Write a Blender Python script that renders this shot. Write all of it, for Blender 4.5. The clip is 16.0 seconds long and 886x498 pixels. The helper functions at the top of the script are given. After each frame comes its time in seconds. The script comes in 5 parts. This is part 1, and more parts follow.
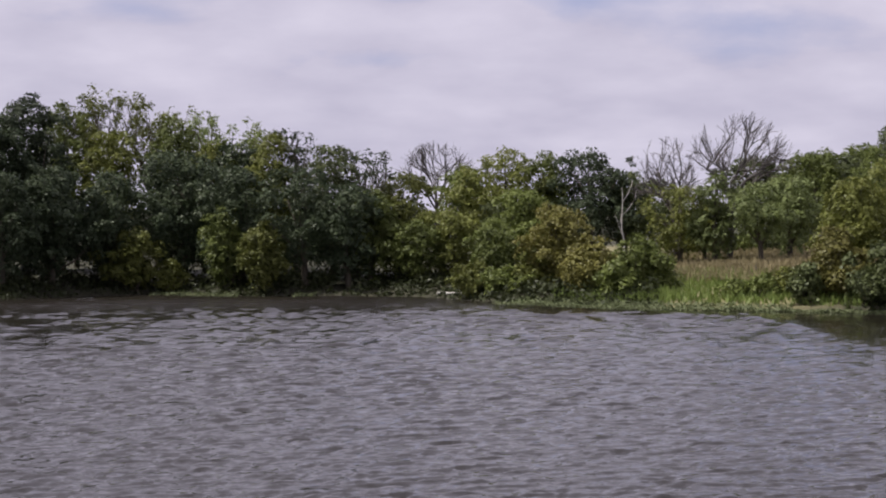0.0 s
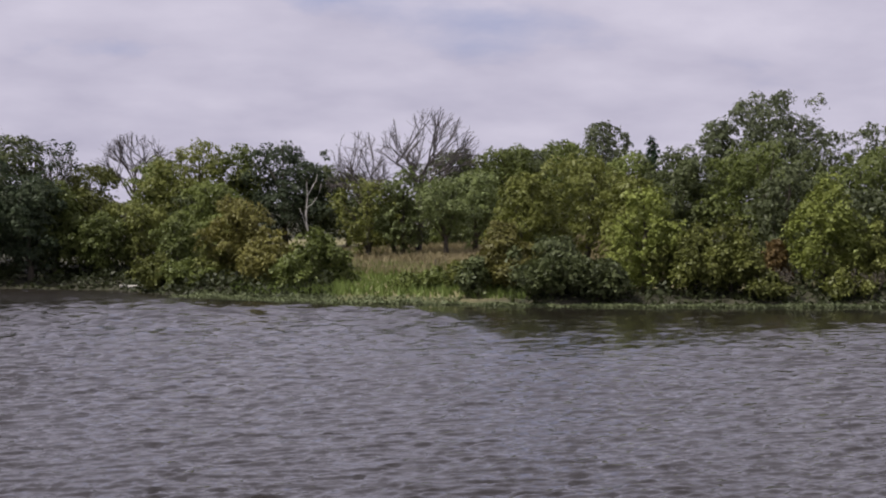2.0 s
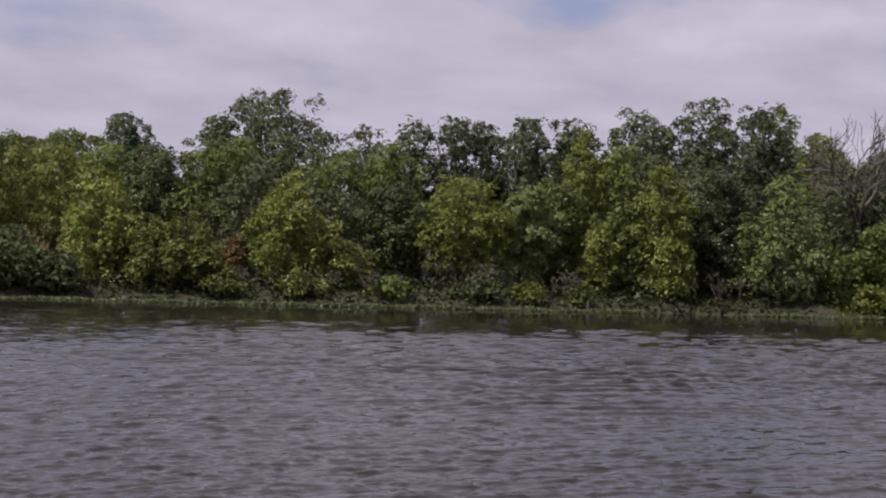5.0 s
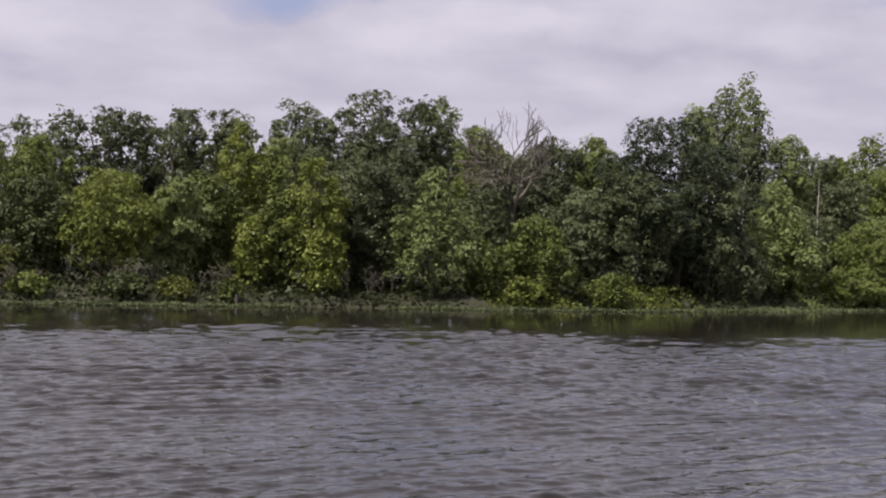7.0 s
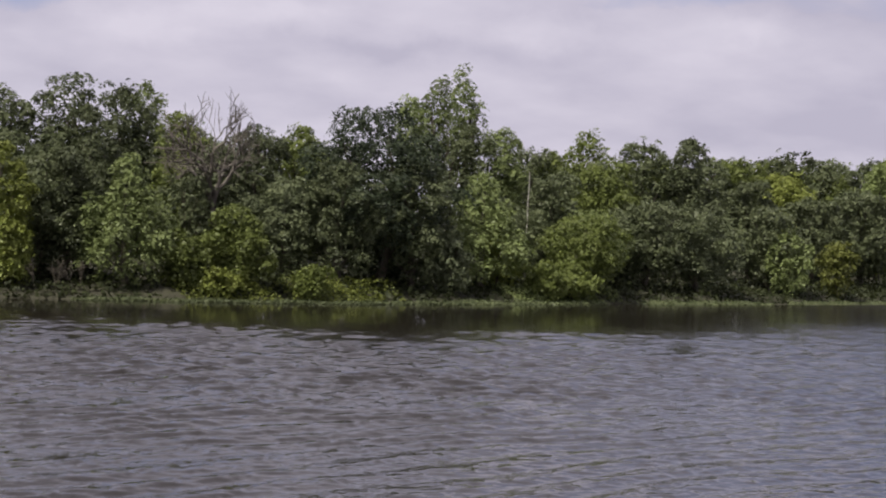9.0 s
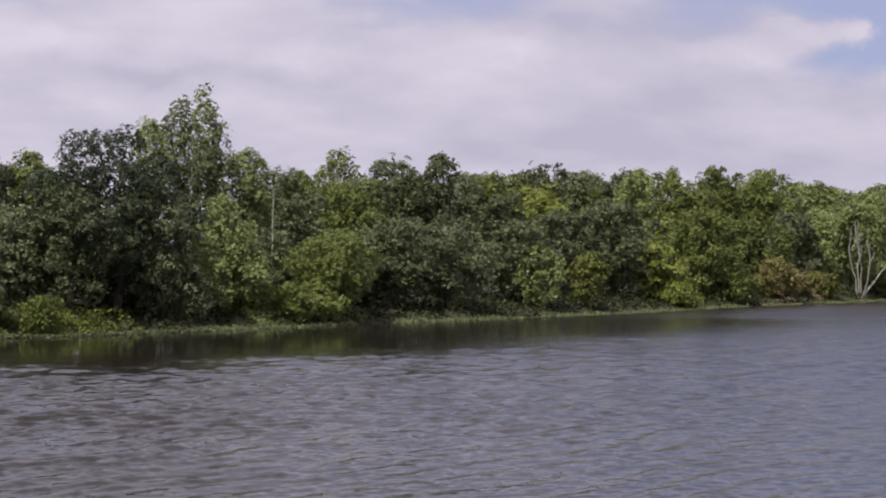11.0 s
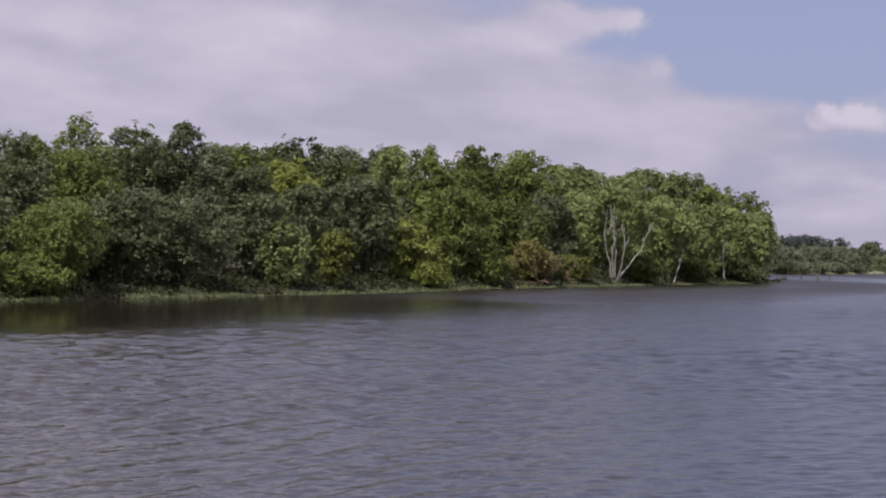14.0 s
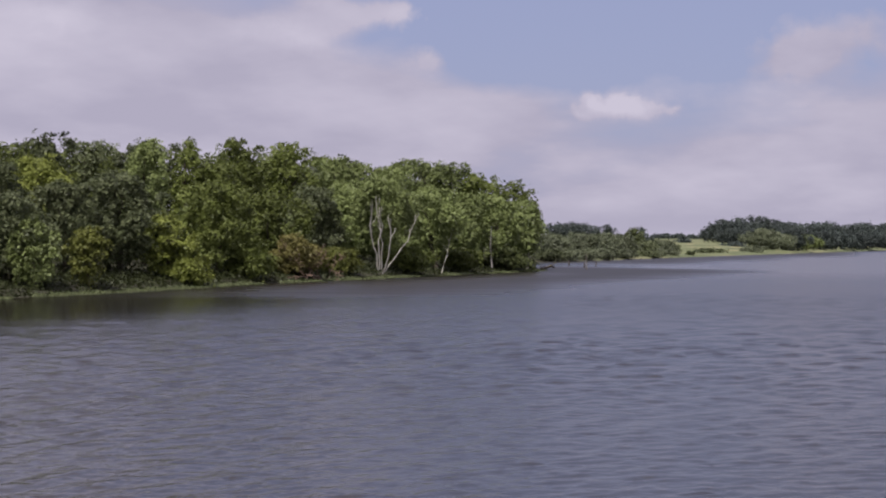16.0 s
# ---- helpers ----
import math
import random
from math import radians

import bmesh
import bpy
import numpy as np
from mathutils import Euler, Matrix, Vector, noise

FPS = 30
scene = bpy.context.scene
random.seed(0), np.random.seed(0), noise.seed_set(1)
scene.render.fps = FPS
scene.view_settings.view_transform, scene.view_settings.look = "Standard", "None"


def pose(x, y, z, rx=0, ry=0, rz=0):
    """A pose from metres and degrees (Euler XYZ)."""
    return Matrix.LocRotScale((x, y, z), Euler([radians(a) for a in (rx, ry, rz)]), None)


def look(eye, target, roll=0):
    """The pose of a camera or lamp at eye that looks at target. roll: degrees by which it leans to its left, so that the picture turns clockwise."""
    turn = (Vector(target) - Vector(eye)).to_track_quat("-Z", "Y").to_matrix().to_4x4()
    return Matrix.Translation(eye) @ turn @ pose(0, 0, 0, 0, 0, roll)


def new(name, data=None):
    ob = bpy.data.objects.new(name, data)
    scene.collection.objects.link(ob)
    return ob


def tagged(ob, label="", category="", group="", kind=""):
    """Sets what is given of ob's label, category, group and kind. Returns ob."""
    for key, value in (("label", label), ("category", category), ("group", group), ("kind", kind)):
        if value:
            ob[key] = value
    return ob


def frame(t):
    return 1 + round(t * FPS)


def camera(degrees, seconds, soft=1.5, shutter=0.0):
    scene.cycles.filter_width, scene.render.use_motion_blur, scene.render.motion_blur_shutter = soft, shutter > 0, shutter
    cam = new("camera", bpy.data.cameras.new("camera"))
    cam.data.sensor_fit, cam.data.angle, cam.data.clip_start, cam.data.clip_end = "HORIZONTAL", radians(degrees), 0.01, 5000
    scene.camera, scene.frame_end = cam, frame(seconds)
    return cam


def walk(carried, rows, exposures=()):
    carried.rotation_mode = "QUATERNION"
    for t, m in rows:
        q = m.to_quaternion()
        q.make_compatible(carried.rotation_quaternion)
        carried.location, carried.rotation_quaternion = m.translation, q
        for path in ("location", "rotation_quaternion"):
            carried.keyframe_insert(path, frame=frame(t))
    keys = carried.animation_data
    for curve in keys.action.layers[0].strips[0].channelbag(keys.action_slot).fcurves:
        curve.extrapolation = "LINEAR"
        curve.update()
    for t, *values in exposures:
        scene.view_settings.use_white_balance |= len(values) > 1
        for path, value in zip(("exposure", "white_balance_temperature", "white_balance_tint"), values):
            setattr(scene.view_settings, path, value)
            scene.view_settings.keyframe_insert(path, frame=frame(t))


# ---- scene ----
cam = camera(27.81, 16.0, soft=2.1)
PATH = [
    (0, (0.000, 0.000, 3.500), (-0.001, 20.000, 3.398), -0.25),
    (0.5, (0.834, -0.124, 3.500), (1.126, 19.874, 3.340), -0.54),
    (1, (1.668, -0.231, 3.500), (2.662, 19.744, 3.364), -0.41),
    (1.5, (2.504, -0.322, 3.500), (4.183, 19.607, 3.310), -0.59),
    (2, (3.340, -0.396, 3.500), (6.226, 19.394, 3.316), 0.02),
    (2.5, (4.177, -0.454, 3.500), (7.814, 19.212, 3.355), 0.14),
    (3, (5.013, -0.495, 3.500), (9.397, 19.019, 3.424), 0.34),
    (3.5, (5.849, -0.519, 3.500), (10.754, 18.870, 3.316), -0.30),
    (4, (6.684, -0.526, 3.500), (12.503, 18.607, 3.278), 0.31),
    (4.5, (7.518, -0.517, 3.500), (14.341, 18.278, 3.056), 1.47),
    (4.7, (7.851, -0.509, 3.500), (14.996, 18.169, 3.183), 1.72),
    (6.8, (11.330, -0.268, 3.500), (21.563, 16.916, 3.435), 1.75),
    (7, (11.659, -0.231, 3.500), (22.185, 16.775, 3.402), 1.69),
    (7.5, (12.480, -0.128, 3.500), (23.713, 16.419, 3.447), 1.91),
    (8, (13.297, -0.010, 3.500), (25.308, 15.981, 3.497), 2.36),
    (8.5, (14.110, 0.121, 3.500), (26.683, 15.675, 3.517), 2.49),
    (9, (14.921, 0.266, 3.500), (27.753, 15.606, 3.410), 2.25),
    (9.2, (15.244, 0.327, 3.500), (28.245, 15.524, 3.427), 1.96),
    (11.3, (18.599, 1.084, 3.500), (33.442, 14.488, 3.674), 0.25),
    (11.5, (18.915, 1.166, 3.500), (33.895, 14.416, 3.663), 0.53),
    (12, (19.703, 1.376, 3.500), (35.270, 13.929, 3.807), 1.76),
    (12.5, (20.486, 1.595, 3.500), (36.264, 13.885, 3.678), 1.58),
    (13, (21.267, 1.821, 3.500), (37.207, 13.899, 3.695), 0.97),
    (13.5, (22.043, 2.054, 3.500), (38.187, 13.860, 3.527), 1.27),
    (14, (22.817, 2.293, 3.500), (39.071, 13.947, 3.476), 1.45),
    (14.5, (23.588, 2.536, 3.500), (40.017, 13.941, 3.569), 1.23),
    (15, (24.356, 2.783, 3.500), (41.206, 13.557, 3.510), 1.06),
    (15.5, (25.121, 3.033, 3.500), (42.337, 13.213, 3.534), 1.27),
    (16, (25.885, 3.285, 3.500), (43.479, 12.795, 3.432), 0.11),
]
EXPOSURES = [(0, 0.13, 6500, 10), (2, 0.02, 6500, 10), (4.5, -0.17, 6500, 10), (7, 0.12, 6680, 8), (9, 0.11, 6680, 8), (11.5, 0.14, 6600, 10), (12.5, 0.08, 6500, 10), (14, -0.07, 6500, 11), (16, -0.10, 6500, 12)]
walk(cam, [(t, look(eye, target, roll)) for t, eye, target, roll in PATH], EXPOSURES)

# ---- light: a bright, thinly clouded sky and a soft high sun behind the boat ----
SUN_AZIMUTH, SUN_ELEVATION = radians(265), radians(58)      # clockwise from +y
world = bpy.data.worlds.new("sky")
scene.world = world
world.use_nodes = True


def build_sky(tree):
    nodes, links = tree.nodes, tree.links
    nodes.clear()
    out = nodes.new("ShaderNodeOutputWorld")
    back = nodes.new("ShaderNodeBackground")
    links.new(back.outputs[0], out.inputs[0])
    air = nodes.new("ShaderNodeTexSky")
    air.sky_type, air.sun_disc = "NISHITA", False
    air.sun_elevation, air.sun_rotation = SUN_ELEVATION, SUN_AZIMUTH
    air.air_density, air.dust_density, air.ozone_density = 1.0, 1.5, 1.0
    way = nodes.new("ShaderNodeTexCoord")
    split = nodes.new("ShaderNodeSeparateXYZ")
    links.new(way.outputs["Generated"], split.inputs[0])

    def calc(kind, a, b=0.0, c=None):
        n = nodes.new("ShaderNodeMath")
        n.operation = kind
        for k, v in enumerate((a, b) if c is None else (a, b, c)):
            if isinstance(v, (int, float)):
                n.inputs[k].default_value = v
            else:
                links.new(v, n.inputs[k])
        return n.outputs[0]

    # the cloud deck lies flat overhead, so that it crowds together towards the horizon
    up = calc("ADD", calc("MAXIMUM", split.outputs[2], 0.0), 0.26)
    flat = nodes.new("ShaderNodeCombineXYZ")
    links.new(calc("DIVIDE", split.outputs[0], up), flat.inputs[0])
    links.new(calc("DIVIDE", split.outputs[1], up), flat.inputs[1])
    big = nodes.new("ShaderNodeTexNoise")
    big.inputs["Scale"].default_value, big.inputs["Detail"].default_value, big.inputs["Roughness"].default_value = 0.95, 6.0, 0.5
    big.inputs["Distortion"].default_value = 0.35
    links.new(flat.outputs[0], big.inputs["Vector"])
    fine = nodes.new("ShaderNodeTexNoise")
    fine.inputs["Scale"].default_value, fine.inputs["Detail"].default_value = 3.6, 7.0
    links.new(flat.outputs[0], fine.inputs["Vector"])
    # bearing and height in degrees, ruffled so that the clouds have ragged edges
    ruffle = nodes.new("ShaderNodeTexNoise")
    ruffle.inputs["Scale"].default_value, ruffle.inputs["Detail"].default_value, ruffle.inputs["Roughness"].default_value = 16.0, 5.0, 0.6
    links.new(way.outputs["Generated"], ruffle.inputs["Vector"])
    stir = nodes.new("ShaderNodeSeparateColor")
    links.new(ruffle.outputs["Color"], stir.inputs[0])
    bearing = calc("MULTIPLY", calc("ARCTAN2", split.outputs[0], split.outputs[1]), 57.29578)
    bearing = calc("MULTIPLY_ADD", calc("SUBTRACT", stir.outputs[0], 0.5), 5.0, bearing)
    height = calc("MULTIPLY", calc("ARCSINE", split.outputs[2]), 57.29578)
    height = calc("MULTIPLY_ADD", calc("SUBTRACT", stir.outputs[1], 0.5), 2.2, height)
    gap_sum, glow_sum = None, None
    for at, up_at, wide, tall, thicker, brighter in CLOUDS:
        u = calc("DIVIDE", calc("SUBTRACT", bearing, at), wide)
        v = calc("DIVIDE", calc("SUBTRACT", height, up_at), tall)
        bump = calc("EXPONENT", calc("MULTIPLY", calc("MULTIPLY_ADD", u, u, calc("MULTIPLY", v, v)), -1.0))
        gap_sum = calc("MULTIPLY_ADD", bump, -thicker, gap_sum or 0.0)
        glow_sum = calc("MULTIPLY_ADD", bump, brighter, glow_sum or 0.0)
    east = nodes.new("ShaderNodeVectorMath")
    east.operation = "DOT_PRODUCT"
    east.inputs[1].default_value = (0.903, 0.383, 0.19)
    links.new(way.outputs["Generated"], east.inputs[0])
    low = nodes.new("ShaderNodeMapRange")
    for k, v in zip(("From Min", "From Max", "To Min", "To Max"), (0.02, 0.16, 0.16, 0.0)):
        low.inputs[k].default_value = v
    links.new(split.outputs[2], low.inputs["Value"])
    overhead = nodes.new("ShaderNodeMapRange")
    for k, v in zip(("From Min", "From Max", "To Min", "To Max"), (0.20, 0.42, 0.0, 0.28)):
        overhead.inputs[k].default_value = v
    links.new(split.outputs[2], overhead.inputs["Value"])
    # thin cloud above the view in the east, added to dim the water's reflection
    high = nodes.new("ShaderNodeVectorMath")
    high.operation = "DOT_PRODUCT"
    high.inputs[1].default_value = (0.82, 0.32, 0.474)
    links.new(way.outputs["Generated"], high.inputs[0])
    thinner = nodes.new("ShaderNodeMapRange")
    for k, v in zip(("From Min", "From Max", "To Min", "To Max"), (0.87, 0.975, 0.0, 0.30)):
        thinner.inputs[k].default_value = v
    links.new(high.outputs["Value"], thinner.inputs["Value"])
    gap = nodes.new("ShaderNodeMath")
    gap.operation = "ADD"
    links.new(gap_sum, gap.inputs[0])
    links.new(thinner.outputs[0], gap.inputs[1])
    cover = calc("ADD", calc("SUBTRACT", calc("MULTIPLY_ADD", fine.outputs[0], 0.44, calc("ADD", big.outputs[0], overhead.outputs[0])), gap.outputs[0]), low.outputs[0])
    ramp = nodes.new("ShaderNodeValToRGB")
    ramp.color_ramp.elements[0].position, ramp.color_ramp.elements[1].position = 0.50, 0.70
    links.new(cover, ramp.inputs[0])
    shade = nodes.new("ShaderNodeValToRGB")
    shade.color_ramp.elements[0].position, shade.color_ramp.elements[1].position = 0.3, 0.72
    shade.color_ramp.elements[0].color, shade.color_ramp.elements[1].color = CLOUD_DIM, CLOUD_BRIGHT
    # thicker, duller cloud round the gap in the east
    dull = nodes.new("ShaderNodeMapRange")
    for k, v in zip(("From Min", "From Max", "To Min", "To Max"), (0.90, 0.985, 0.0, 0.11)):
        dull.inputs[k].default_value = v
    links.new(east.outputs["Value"], dull.inputs["Value"])
    links.new(calc("ADD", calc("SUBTRACT", fine.outputs[0], dull.outputs[0]), glow_sum), shade.inputs[0])
    blue = nodes.new("ShaderNodeMix")
    blue.data_type = "RGBA"
    blue.blend_type = "ADD"
    blue.inputs["Factor"].default_value = 1.0
    scaled = nodes.new("ShaderNodeVectorMath")
    scaled.operation = "SCALE"
    scaled.inputs["Scale"].default_value = 0.028
    links.new(air.outputs[0], scaled.inputs[0])
    links.new(scaled.outputs[0], blue.inputs["A"])
    blue.inputs["B"].default_value = SKY_VEIL
    mix = nodes.new("ShaderNodeMix")
    mix.data_type = "RGBA"
    links.new(ramp.outputs[0], mix.inputs["Factor"])
    links.new(blue.outputs["Result"], mix.inputs["A"])
    links.new(shade.outputs[0], mix.inputs["B"])
    links.new(mix.outputs["Result"], back.inputs[0])
    back.inputs[1].default_value = 1.0


CLOUD_DIM, CLOUD_BRIGHT = (0.465, 0.442, 0.565, 1), (0.64, 0.605, 0.725, 1)
SKY_VEIL = (0.254, 0.268, 0.448, 1)
# single clouds and gaps: bearing, height, half width and half height in degrees, thickness and brightness added
CLOUDS = (
    (9.0, 6.0, 3.0, 1.7, -0.15, 0.0), (4.6, 7.4, 1.8, 0.7, -0.13, 0.0), (2.0, 8.2, 2.2, 0.7, -0.13, 0.0), (-2.0, 5.8, 2.8, 0.5, -0.12, 0.0),
    (18.0, 7.2, 5.0, 1.0, 0.06, 0.2), (23.3, 8.2, 1.2, 0.5, -0.16, 0.0),
    (26.3, 7.4, 2.4, 0.9, -0.24, 0.0), (30.0, 8.3, 3.2, 0.7, -0.2, 0.0), (30.5, 6.6, 2.6, 0.6, 0.12, 0.24), (34.6, 6.9, 1.6, 0.5, 0.1, 0.2),
    (38.5, 6.0, 3.2, 0.35, 0.0, -0.16), (43.0, 6.8, 2.4, 0.5, 0.1, 0.2), (47.0, 8.2, 3.0, 0.7, -0.2, 0.0), (49.5, 7.0, 1.8, 0.5, 0.1, 0.2),
    (65.8, 6.9, 6.2, 2.0, -0.46, 0.0), (58.2, 7.5, 1.6, 0.6, 0.36, 0.16), (60.2, 7.3, 0.9, 0.4, 0.35, 0.2), (56.6, 6.7, 1.2, 0.4, 0.1, 0.2), (61.0, 5.8, 0.9, 0.45, 0.25, 0.14),
    (67.4, 4.65, 0.6, 0.28, 0.44, 0.42), (68.1, 4.35, 0.6, 0.22, 0.36, 0.24), (66.5, 4.3, 0.5, 0.18, 0.32, 0.2), (73.5, 6.2, 2.2, 0.9, 0.42, 0.12),
)
build_sky(world.node_tree)
sun = new("sun", bpy.data.lights.new("sun", "SUN"))
sun.data.energy, sun.data.angle, sun.data.color = 4.8, radians(4), (1.0, 0.95, 0.86)
sun_from = Vector((math.sin(SUN_AZIMUTH) * math.cos(SUN_ELEVATION), math.cos(SUN_AZIMUTH) * math.cos(SUN_ELEVATION), math.sin(SUN_ELEVATION)))
sun.matrix_world = look(sun_from * 400, (0, 0, 0))

# ---- materials ----


def material(name, rough=0.7):
    m = bpy.data.materials.new(name)
    m.use_nodes = True
    b = m.node_tree.nodes["Principled BSDF"]
    b.inputs["Roughness"].default_value = rough
    return m, m.node_tree.nodes, m.node_tree.links, b


def ramp_node(nodes, stops):
    r = nodes.new("ShaderNodeValToRGB")
    e = r.color_ramp.elements
    while len(e) < len(stops):
        e.new(0.5)
    for k, (p, c) in enumerate(stops):
        e[k].position, e[k].color = p, (*c, 1)
    return r


def noise_node(nodes, links, scale, detail=4.0, rough=0.55, vector=None):
    n = nodes.new("ShaderNodeTexNoise")
    n.inputs["Scale"].default_value, n.inputs["Detail"].default_value, n.inputs["Roughness"].default_value = scale, detail, rough
    if vector:
        links.new(vector, n.inputs["Vector"])
    return n


def leaf_material(name, dark, mid, light):
    """Foliage: every spray of leaves has a shade of its own, branches differ in patches, trees from each other."""
    m, nodes, links, b = material(name, 0.48)
    b.inputs["Specular IOR Level"].default_value = 0.2
    geo, place, one = nodes.new("ShaderNodeNewGeometry"), nodes.new("ShaderNodeTexCoord"), nodes.new("ShaderNodeObjectInfo")
    patch = noise_node(nodes, links, 0.6, 5.0, 0.62, vector=place.outputs["Object"])
    spray = noise_node(nodes, links, 2.6, 1.0, 0.5, vector=place.outputs["Object"])
    total = None
    for value, weight, rest in ((patch.outputs[0], 0.95, -0.405), (spray.outputs[0], 0.5, None), (geo.outputs["Random Per Island"], 0.28, None)):
        a = nodes.new("ShaderNodeMath")
        a.operation = "MULTIPLY_ADD"
        links.new(value, a.inputs[0])
        a.inputs[1].default_value = weight
        if total:
            links.new(total, a.inputs[2])
        else:
            a.inputs[2].default_value = rest
        total = a.outputs[0]
    r = ramp_node(nodes, [(0.1, dark), (0.5, mid), (0.95, light)])
    links.new(total, r.inputs[0])
    hue = nodes.new("ShaderNodeHueSaturation")
    vary = nodes.new("ShaderNodeMapRange")
    vary.inputs["To Min"].default_value, vary.inputs["To Max"].default_value = 0.76, 1.28
    links.new(one.outputs["Random"], vary.inputs["Value"])
    links.new(vary.outputs[0], hue.inputs["Value"])
    links.new(r.outputs[0], hue.inputs["Color"])
    links.new(hue.outputs[0], b.inputs["Base Color"])
    thin = nodes.new("ShaderNodeBsdfTranslucent")
    links.new(hue.outputs[0], thin.inputs[0])
    mix = nodes.new("ShaderNodeMixShader")
    mix.inputs[0].default_value = 0.22
    links.new(b.outputs[0], mix.inputs[1])
    links.new(thin.outputs[0], mix.inputs[2])
    links.new(mix.outputs[0], nodes["Material Output"].inputs[0])
    return m


def bark_material(name, dark, light, scale=6.0):
    m, nodes, links, b = material(name, 0.85)
    place = nodes.new("ShaderNodeTexCoord")
    stretch = nodes.new("ShaderNodeMapping")
    stretch.inputs["Scale"].default_value = (1, 1, 0.25)
    links.new(place.outputs["Object"], stretch.inputs[0])
    n = noise_node(nodes, links, scale, 5.0, 0.65, stretch.outputs[0])
    r = ramp_node(nodes, [(0.35, dark), (0.65, light)])
    links.new(n.outputs[0], r.inputs[0])
    links.new(r.outputs[0], b.inputs["Base Color"])
    bump = nodes.new("ShaderNodeBump")
    bump.inputs["Strength"].default_value, bump.inputs["Distance"].default_value = 0.5, 0.03
    links.new(n.outputs[0], bump.inputs["Height"])
    links.new(bump.outputs[0], b.inputs["Normal"])
    return m


DARK = ("dark green", leaf_material("leaf_dark_green", (0.033, 0.044, 0.017), (0.086, 0.103, 0.039), (0.180, 0.208, 0.088)))
OAK = ("greyish dark green", leaf_material("leaf_oak", (0.034, 0.044, 0.022), (0.094, 0.110, 0.053), (0.205, 0.230, 0.122)))
# dark green made darker still, with shade put into the leaf colour
SHADE_GREEN = ("shade-darkened green", leaf_material("leaf_shade_green", (0.020, 0.031, 0.017), (0.053, 0.071, 0.036), (0.126, 0.153, 0.084)))
GREEN = ("mid-green", leaf_material("leaf_mid_green", (0.053, 0.067, 0.018), (0.121, 0.147, 0.038), (0.203, 0.237, 0.071)))
LIGHT = ("light green", leaf_material("leaf_light_green", (0.080, 0.102, 0.034), (0.168, 0.205, 0.074), (0.272, 0.316, 0.136)))
LIME = ("yellow-green", leaf_material("leaf_yellow_green", (0.096, 0.115, 0.025), (0.194, 0.224, 0.050), (0.304, 0.340, 0.096)))
OLIVE = ("olive green", leaf_material("leaf_olive", (0.065, 0.074, 0.018), (0.134, 0.147, 0.036), (0.218, 0.228, 0.068)))
RUST = ("olive and rust tinged", leaf_material("leaf_rust", (0.084, 0.081, 0.021), (0.158, 0.149, 0.040), (0.240, 0.218, 0.070)))
RED = ("dull red", leaf_material("leaf_red", (0.088, 0.06, 0.025), (0.158, 0.106, 0.042), (0.225, 0.158, 0.066)))
GREY_GREEN = ("greyish green", leaf_material("leaf_grey_green", (0.054, 0.065, 0.034), (0.110, 0.128, 0.066), (0.187, 0.211, 0.108)))
AMBER = ("orange-tinged yellow-green", leaf_material("leaf_amber", (0.11, 0.102, 0.03), (0.195, 0.178, 0.06), (0.29, 0.26, 0.10)))
# grey-green willows across the lake, their leaf colour paled for distance haze
HAZED_WILLOW = ("haze-paled grey-green", leaf_material("leaf_hazed_willow", (0.080, 0.094, 0.056), (0.128, 0.146, 0.090), (0.185, 0.204, 0.132)))
# distant woods: the blue haze of the air is mixed into the leaf colour
HAZED_WOOD = ("haze-blued dark green", leaf_material("leaf_hazed_wood", (0.040, 0.052, 0.050), (0.064, 0.079, 0.074), (0.098, 0.116, 0.104)))
NEEDLE = ("blackish green", leaf_material("leaf_needle", (0.01, 0.022, 0.009), (0.02, 0.04, 0.016), (0.04, 0.06, 0.027)))
BARK = bark_material("bark_brown", (0.040, 0.034, 0.025), (0.11, 0.092, 0.066))
PALE_BARK = bark_material("bark_pale", (0.30, 0.28, 0.25), (0.62, 0.59, 0.55), 4.0)
GREY = bark_material("dead_wood_grey", (0.045, 0.039, 0.038), (0.115, 0.10, 0.096))
BROWN = bark_material("dead_wood_brown", (0.075, 0.064, 0.054), (0.17, 0.148, 0.126))
RED_TWIG = bark_material("dead_twigs_reddish", (0.15, 0.095, 0.072), (0.30, 0.20, 0.16))


